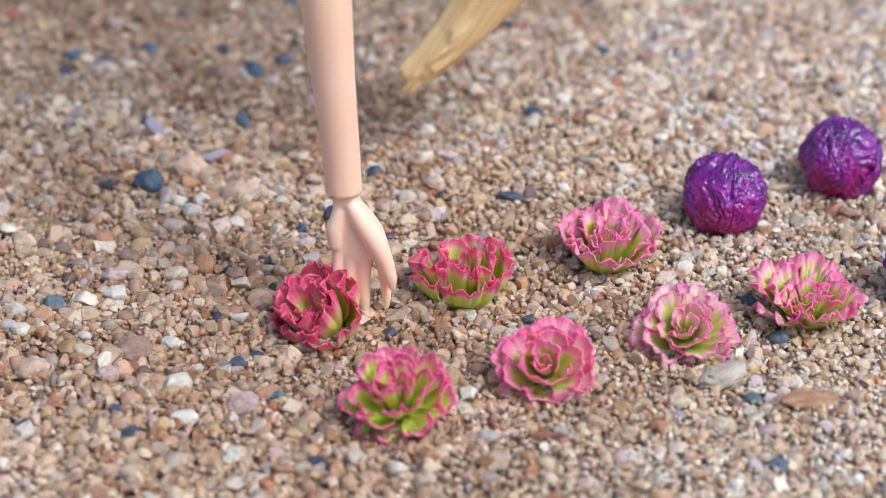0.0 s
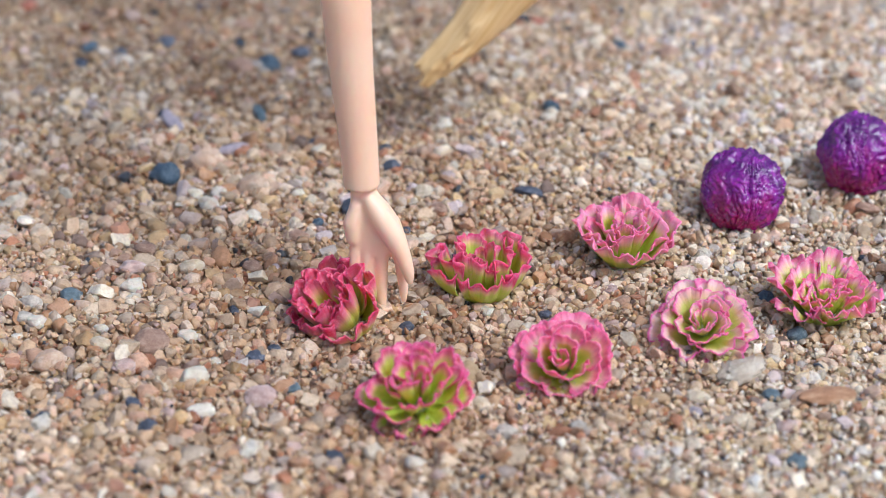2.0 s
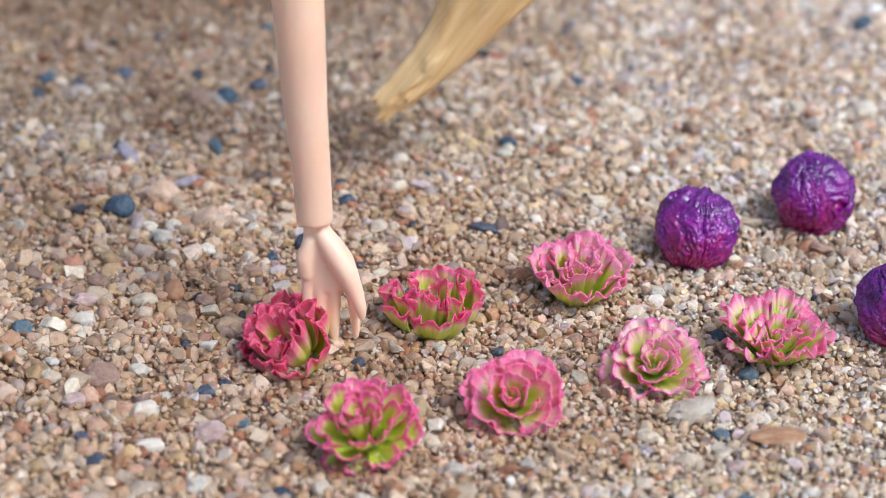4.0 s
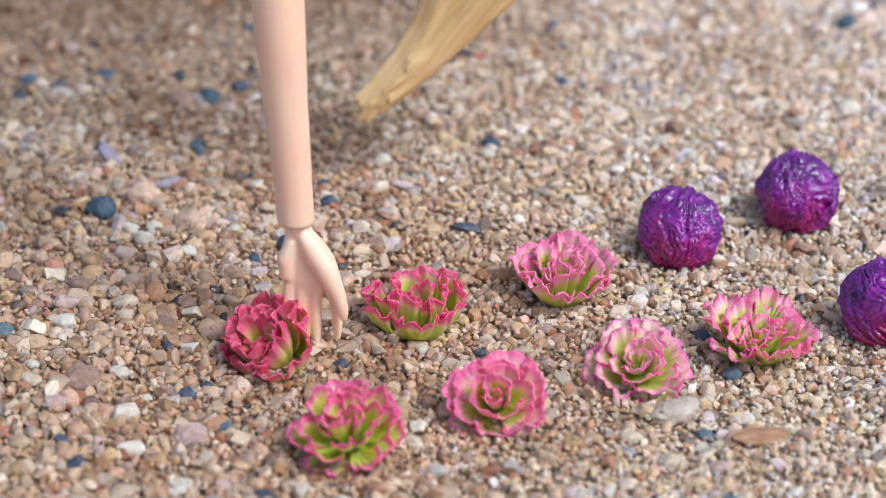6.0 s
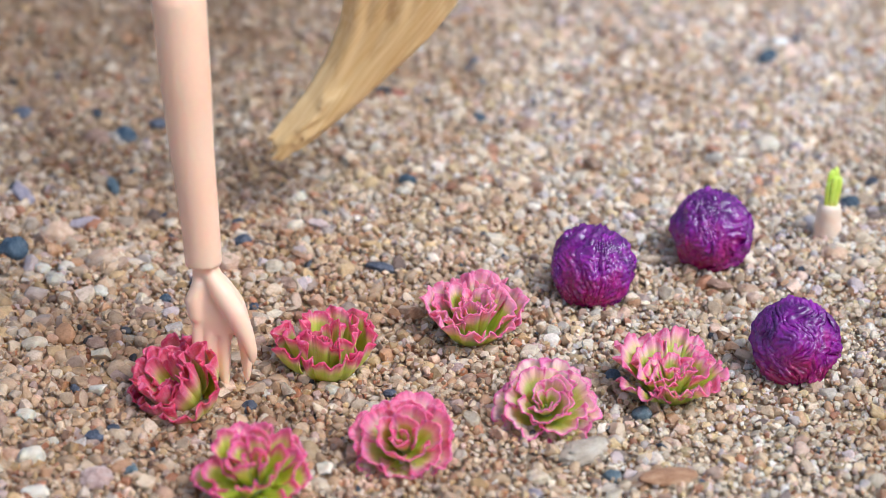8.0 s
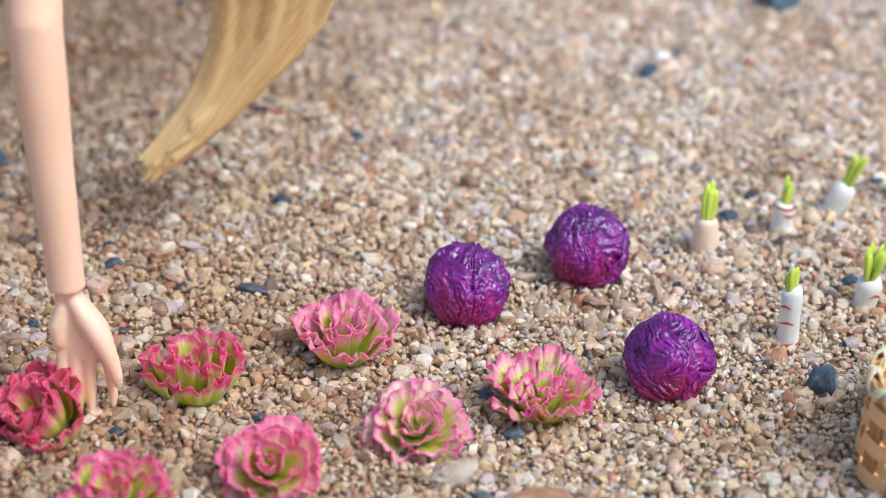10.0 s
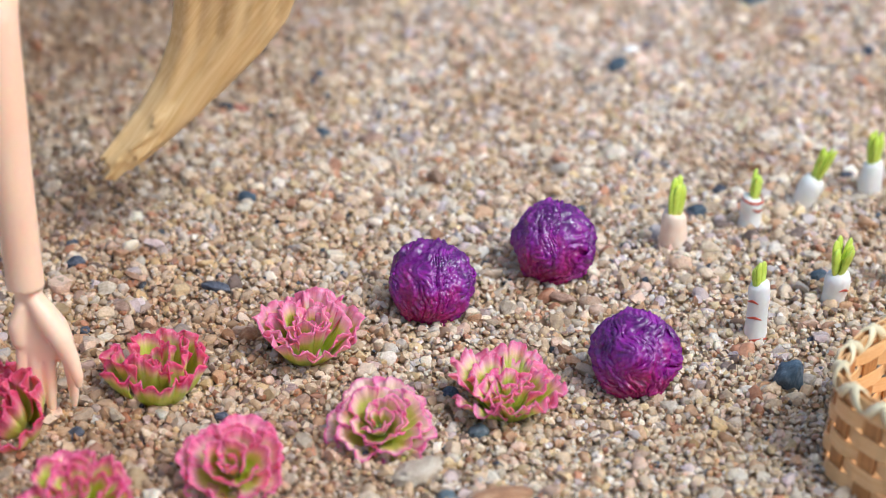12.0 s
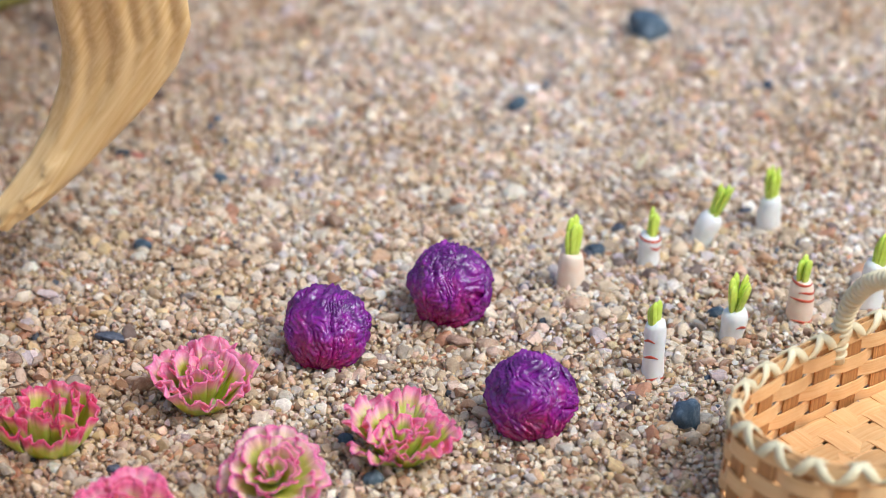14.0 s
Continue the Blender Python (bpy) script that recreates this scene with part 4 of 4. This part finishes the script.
# ---- the bamboo basket ----
def build_basket(x, y, turn, half_long, half_wide, tall):
    thing = new("bamboo_basket")
    ax, ay = x * MM, y * MM
    thing.matrix_basis = pose(ax, ay, 0.0002, 0, 0, turn)
    tagged(thing, "empty little woven bamboo basket with a cane handle on sand", "basket")
    # the oval wall, in even steps along its run
    power = 2.9
    fine = []
    for k in range(2000):
        a = 2 * math.pi * k / 2000
        c, s = math.cos(a), math.sin(a)
        fine.append((half_long * math.copysign(abs(c) ** (2 / power), c), half_wide * math.copysign(abs(s) ** (2 / power), s)))
    fine = np.array(fine)
    run = np.r_[0, np.cumsum(np.hypot(*np.diff(np.r_[fine, fine[:1]], axis=0).T))]
    length = run[-1]
    closed = np.r_[fine, fine[:1]]

    def wall(s, out=0.0, z=0.0):
        """A place on the wall: s millimetres along it, out from it, at height z; it narrows a little upward."""
        s = s % length
        p = np.array([np.interp(s, run, closed[:, 0]), np.interp(s, run, closed[:, 1])])
        q = np.array([np.interp((s + 0.6) % length, run, closed[:, 0]), np.interp((s + 0.6) % length, run, closed[:, 1])])
        w = q - p
        w /= np.hypot(*w) + 1e-9
        n = np.array([w[1], -w[0]])
        p = p * (1 - 0.05 * (z / tall - 0.5)) + n * out
        return p[0] * MM, p[1] * MM, z * MM

    stakes = 26
    rows = 6
    step = length / stakes
    band = (tall - 1.0) / rows
    for row in range(rows):
        nu = stakes * 8 + 1
        grid, uvs = np.zeros((nu, 3, 3)), np.zeros((nu, 3, 2))
        for i in range(nu):
            s = (i / (nu - 1)) * length
            out = 0.72 * math.tanh(2.2 * math.cos(math.pi * s / step + math.pi * row))
            wob = 0.10 * math.sin(s * 0.31 + row * 2)
            for j in range(3):
                grid[i, j] = wall(s, out, 0.4 + band * (row + 0.02 + 0.475 * j) + wob)
                uvs[i, j] = s * 0.12 + row * 9, j / 2 + row * 3
        v, f, uv = sheet(grid, uvs, 0.45 * MM)
        part("weaver", mesh_from("weaver", v, f, BAMBOO, uv, crease=40), thing, "pale woven bamboo strip")
    for k in range(stakes):
        nv = 12
        grid, uvs = np.zeros((4, nv, 3)), np.zeros((4, nv, 2))
        for i in range(4):
            for j in range(nv):
                grid[i, j] = wall(k * step + (i / 3 - 0.5) * 5.2, 0.0, tall * j / (nv - 1))
                uvs[i, j] = j * 0.2, i / 3 + k * 1.7
        v, f, uv = sheet(grid, uvs, 0.4 * MM)
        part("stake", mesh_from("stake", v, f, STAKE, uv, crease=40), thing, "brown bamboo stake")
    # floor: flat strips, lengthwise and across
    for across in (0, 1):
        count = 13 if across else 6
        reach = half_long if across else half_wide
        for k in range(count):
            c = (k + 0.5) / count * 2 * reach - reach
            other = (half_wide if across else half_long) * (1 - abs(c / reach) ** power) ** (1 / power) - 0.6
            nu = 30
            w = reach / count * 0.86
            grid, uvs = np.zeros((nu, 2, 3)), np.zeros((nu, 2, 2))
            for i in range(nu):
                s = (2 * i / (nu - 1) - 1) * other
                over = 0.35 * math.cos(math.pi * (s / (half_long / 13 * 2 if not across else half_wide / 6 * 2) + k + across))
                for j in range(2):
                    t = c + (2 * j - 1) * w
                    grid[i, j] = ((t if across else s) * MM, (s if across else t) * MM, (1.5 + over) * MM)
                    uvs[i, j] = s * 0.1, j + k * 2 + across * 40
            v, f, uv = sheet(grid, uvs, 0.35 * MM)
            part("floor_strip", mesh_from("floor_strip", v, f, BAMBOO, uv, crease=40), thing, "flat bamboo floor strip")
    # rim hoops and the cross-stitched cane round them
    for out in (-0.9, 0.9):
        nu = 160
        grid, uvs = np.zeros((nu + 1, 3, 3)), np.zeros((nu + 1, 3, 2))
        for i in range(nu + 1):
            for j in range(3):
                grid[i, j] = wall(length * i / nu, out, tall - 2.6 + 1.3 * j)
                uvs[i, j] = i * 0.12, j / 2
        v, f, uv = sheet(grid, uvs, 0.5 * MM)
        part("rim_hoop", mesh_from("rim_hoop", v, f, BAMBOO, uv, crease=40), thing, "bamboo rim hoop")
    for way in (1, -1):
        nu = stakes * 16
        grid, uvs = np.zeros((nu + 1, 3, 3)), np.zeros((nu + 1, 3, 2))
        for i in range(nu + 1):
            a = 2 * math.pi * i / 16 * way
            s = length * i / nu + (0 if way > 0 else step * 0.5)
            for j in range(3):
                # the strip leans with its winding, and bulges a little along its middle
                grid[i, j] = wall(s + (j - 1) * 1.35, (1.62 + 0.16 * (j == 1)) * math.cos(a), tall - 1.5 + (2.3 + 0.16 * (j == 1)) * math.sin(a))
                uvs[i, j] = i * 0.1, j / 2
        v, f, uv = sheet(grid, uvs, 0.55 * MM)
        part("rim_binding", mesh_from("rim_binding", v, f, CANE, uv), thing, "pale yellow flat cane binding")
    # arched handle: a hoop with cane wound round it
    top, nu = 46.0, 60
    arch = []
    for i in range(nu + 1):
        a = math.pi * i / nu
        c = math.cos(a)
        arch.append(Vector((0, (half_wide + 0.2) * math.copysign(abs(c) ** 0.8, c) * MM, (tall - 9 + (top - tall + 9) * math.sin(a) ** 0.85) * MM)))
    v, f, uv = tube(arch, [2.0 * MM] * len(arch), 12)
    handle = part("handle", mesh_from("handle", v, f, CANE, uv), thing, "arched handle wound with pale cane")
    pts, turns = [], 52
    for i in range(turns * 12 + 1):
        s = i / (turns * 12) * nu
        k = min(int(s), nu - 1)
        p = arch[k].lerp(arch[k + 1], s - k)
        w = (arch[k + 1] - arch[k]).normalized()
        n1 = Vector((1, 0, 0))
        n2 = w.cross(n1)
        a = 2 * math.pi * i / 12
        pts.append(p + 2.0 * MM * (n1 * math.cos(a) + n2 * math.sin(a)))
    v, f, uv = tube(pts, [0.52 * MM] * len(pts), 6)
    part("winding", mesh_from("winding", v, f, CANE, uv), handle)


build_basket(199.6, -45.8, 33.0, 49.5, 26.4, 24.5)


# ---- the doll's arm and a lock of its hair, one plain mesh ----
def build_doll():
    rings = []

    def add(points, radii, sides=14, flat=1.0):
        rings.append(tube([tuple(c * MM for c in p) for p in points], [r * MM for r in radii], sides, True, flat, (1, 0, 0)))

    # forearm and upper arm
    add([(-30.4, -24.1, 31), (-30.7, -23.7, 38), (-31.3, -23.1, 48), (-32.2, -22.4, 60), (-33.1, -21.3, 78), (-34.0, -19.5, 96), (-34.0, -12, 112), (-33, 2, 130), (-31, 20, 150)],
        [4.45, 4.5, 4.75, 5.2, 5.9, 6.3, 6.4, 7.0, 8.0], 32)
    # wrist and palm, the balls of the thumb and of the little finger
    add([(-30.3, -24.2, 34), (-30.2, -24.4, 31), (-29.8, -24.6, 28.5), (-28.9, -24.8, 25), (-27.6, -25.0, 20.5), (-26.7, -25.4, 16.5), (-26.3, -25.8, 13.4)], [3.3, 3.2, 3.6, 5.2, 6.6, 6.9, 5.8], 28, 0.40)
    add([(-29.3, -25.4, 29), (-26.0, -27.2, 24.5), (-22.6, -28.8, 19.5), (-20.4, -30.0, 14.5), (-19.2, -30.8, 10.5), (-18.9, -31.0, 7.6)], [1.6, 2.7, 2.8, 2.0, 1.5, 0.8], 18)
    add([(-31.4, -25.4, 27), (-33.0, -26.2, 22), (-32.6, -26.6, 17)], [1.6, 2.2, 1.8], 18)
    # fingers
    add([(-32.0, -26.0, 17), (-32.6, -27.2, 11), (-32.0, -28.4, 6.0), (-31.6, -28.9, 3.4)], [1.6, 1.35, 1.1, 0.6])
    add([(-29.2, -26.0, 16), (-29.6, -27.6, 8.5), (-29.0, -28.8, 3.0), (-28.6, -29.2, 0.8)], [1.7, 1.5, 1.2, 0.65])
    add([(-25.8, -26.0, 16), (-25.9, -27.6, 7.6), (-25.9, -28.8, 1.6), (-25.8, -29.2, -1.0)], [1.75, 1.55, 1.3, 0.7])
    add([(-22.2, -26.0, 16), (-21.0, -27.2, 9.0), (-20.6, -28.2, 3.6), (-20.6, -28.6, 1.0)], [1.7, 1.5, 1.2, 0.65])
    verts, faces, off = [], [], 0
    for v, f, _ in rings:
        verts += v
        faces += [tuple(k + off for k in q) for q in f]
        off += len(v)
    rough = new("rough", mesh_from("rough", verts, faces, SKIN))
    fuse = rough.modifiers.new("fuse", "REMESH")
    fuse.mode, fuse.voxel_size, fuse.use_smooth_shade = "VOXEL", 0.5 * MM, True
    ease = rough.modifiers.new("ease", "SMOOTH")
    ease.factor, ease.iterations = 0.5, 7
    solid = bpy.data.meshes.new_from_object(rough.evaluated_get(bpy.context.evaluated_depsgraph_get()))
    bpy.data.objects.remove(rough)
    v0 = np.empty(len(solid.vertices) * 3, np.float32)
    solid.vertices.foreach_get("co", v0)
    verts = [tuple(p) for p in v0.reshape(-1, 3)]
    faces = [tuple(p.vertices) for p in solid.polygons]
    skin_faces = len(faces)
    # hair: one lock of gathered strands that hangs from the shoulder to a ragged tip
    rng = random.Random(4)
    hv, hf = [], []
    def strand(u, d, fat, drop):
        tip = Vector((-12 + 9 * u + rng.gauss(0, 0.8), 62 + 2.6 * d, 21 - drop + 8 * u + 6 * u * u))
        root = Vector((-30 + 10 * u, 25 + 4 * d, 152))
        mid = Vector((55 + 19 * u, 76 + 3 * d, 75))
        pts = [root * (1 - t) ** 2 + mid * 2 * t * (1 - t) + tip * t * t for t in (0, 0.15, 0.3, 0.45, 0.6, 0.7, 0.8, 0.88, 0.95, 1.0)]
        return tube([tuple(q * MM for q in p) for p in pts], [fat * q * MM for q in (3.2, 3.2, 3.1, 3.0, 2.7, 2.3, 1.8, 1.3, 0.8, 0.4)], 10, True)

    for k in range(130):
        c = k % 26
        u = (c + 0.5) / 13 - 1 + rng.gauss(0, 0.05)
        v, f, _ = strand(u, 1.2 * math.sin(c * 5.1) * math.sqrt(max(0.0, 1 - u * u)) + rng.gauss(0, 0.5), rng.uniform(0.8, 1.1), rng.uniform(-4, 4))
        hf += [tuple(i + len(hv) for i in q) for q in f]
        hv += v
    rough = new("rough", mesh_from("rough", hv, hf, HAIR))
    fuse = rough.modifiers.new("fuse", "REMESH")
    fuse.mode, fuse.voxel_size, fuse.use_smooth_shade = "VOXEL", 0.5 * MM, True
    ease = rough.modifiers.new("ease", "SMOOTH")
    ease.factor, ease.iterations = 0.6, 34
    solid = bpy.data.meshes.new_from_object(rough.evaluated_get(bpy.context.evaluated_depsgraph_get()))
    bpy.data.objects.remove(rough)
    o = len(verts)
    verts += [tuple(p.co) for p in solid.vertices]
    faces += [tuple(i + o for i in p.vertices) for p in solid.polygons]
    me = mesh_from("doll", verts, faces, SKIN)
    me.materials.append(HAIR)
    me.polygons.foreach_set("material_index", [0] * skin_faces + [1] * (len(faces) - skin_faces))
    ob = new("doll", me)
    tagged(ob, "smooth peach vinyl doll arm with honey-blond hair reaching the sand", "doll")


build_doll()


def build_sitting_doll():
    """A second doll, of which the hem of the skirt, a knee and one arm come into view."""
    verts, faces, kinds = [], [], []

    def add(points, radii, sides, kind, flat=1.0):
        v, f, _ = tube([tuple(c * MM for c in p) for p in points], [r * MM for r in radii], sides, True, flat)
        o = len(verts)
        verts.extend(tuple(p) for p in v)
        faces.extend(tuple(k + o for k in q) for q in f)
        kinds.extend([kind] * len(f))

    add([(-84, 314, 2.5), (-84, 314, 6), (-84, 314, 12), (-84, 314, 30), (-86, 316, 55), (-88, 318, 75)], [80, 81, 79, 66, 40, 19], 48, 1)
    add([(-84, 314, 0.2), (-84, 314, 1.5), (-84, 314, 4.5)], [80, 82.5, 81.5], 48, 2)
    add([(-88, 318, 70), (-88, 318, 95), (-88, 318, 120), (-88, 318, 134)], [18, 20, 24, 15], 24, 1, 0.7)
    add([(-22, 268, 2), (-26, 276, 8), (-40, 290, 14)], [6.5, 8, 9], 16, 0)
    add([(-74, 318, 122), (-56, 296, 98), (-36, 270, 74), (-14, 244, 46), (2, 226, 25), (8, 218, 17)], [8, 7, 6.4, 5.8, 4.9, 4.2], 16, 0)
    add([(8, 218, 17), (11, 215.5, 13), (14, 213, 9.5), (16, 211, 7.5)], [3.8, 4.8, 5.2, 4.2], 16, 0, 0.65)
    for dx, dy, dz in ((10, -1, -3.5), (9, -4, -6), (6.5, -6, -7), (3.5, -6.5, -7)):
        add([(15, 211.5, 8.2), (15 + dx * 0.5, 211.5 + dy * 0.5, 8.2 + dz * 0.45), (15 + dx, 211.5 + dy, 8.2 + dz)], [1.7, 1.5, 0.9], 10, 0)
    me = mesh_from("doll", verts, faces, SKIN)
    me.materials.append(CLOTH)
    me.materials.append(TRIM)
    me.polygons.foreach_set("material_index", kinds)
    tagged(new("doll", me), "sitting vinyl doll in a blue gold-trimmed skirt leaning on sand", "doll")


build_sitting_doll()


# ---- dry straws on the sand ----
def straw(points, thick):
    """Points in millimetres on the plan; the straw lies on top of the grains."""
    pts = [(x * MM, y * MM, height(x * MM, y * MM) + 1.9 * MM) for x, y in points]
    v, f, uv = tube(pts, [thick * MM * q for q in (0.7, 1.0, 1.0, 0.9, 0.6)], 8)
    tagged(new("straw", mesh_from("straw", v, f, CANE, uv)), "thin pale curved dry straw lying on sand", "straw", "dry straws")


straw([(158, 111), (160, 115), (161.6, 119), (163, 123), (163.6, 127)], 0.4)

build_single_grains()
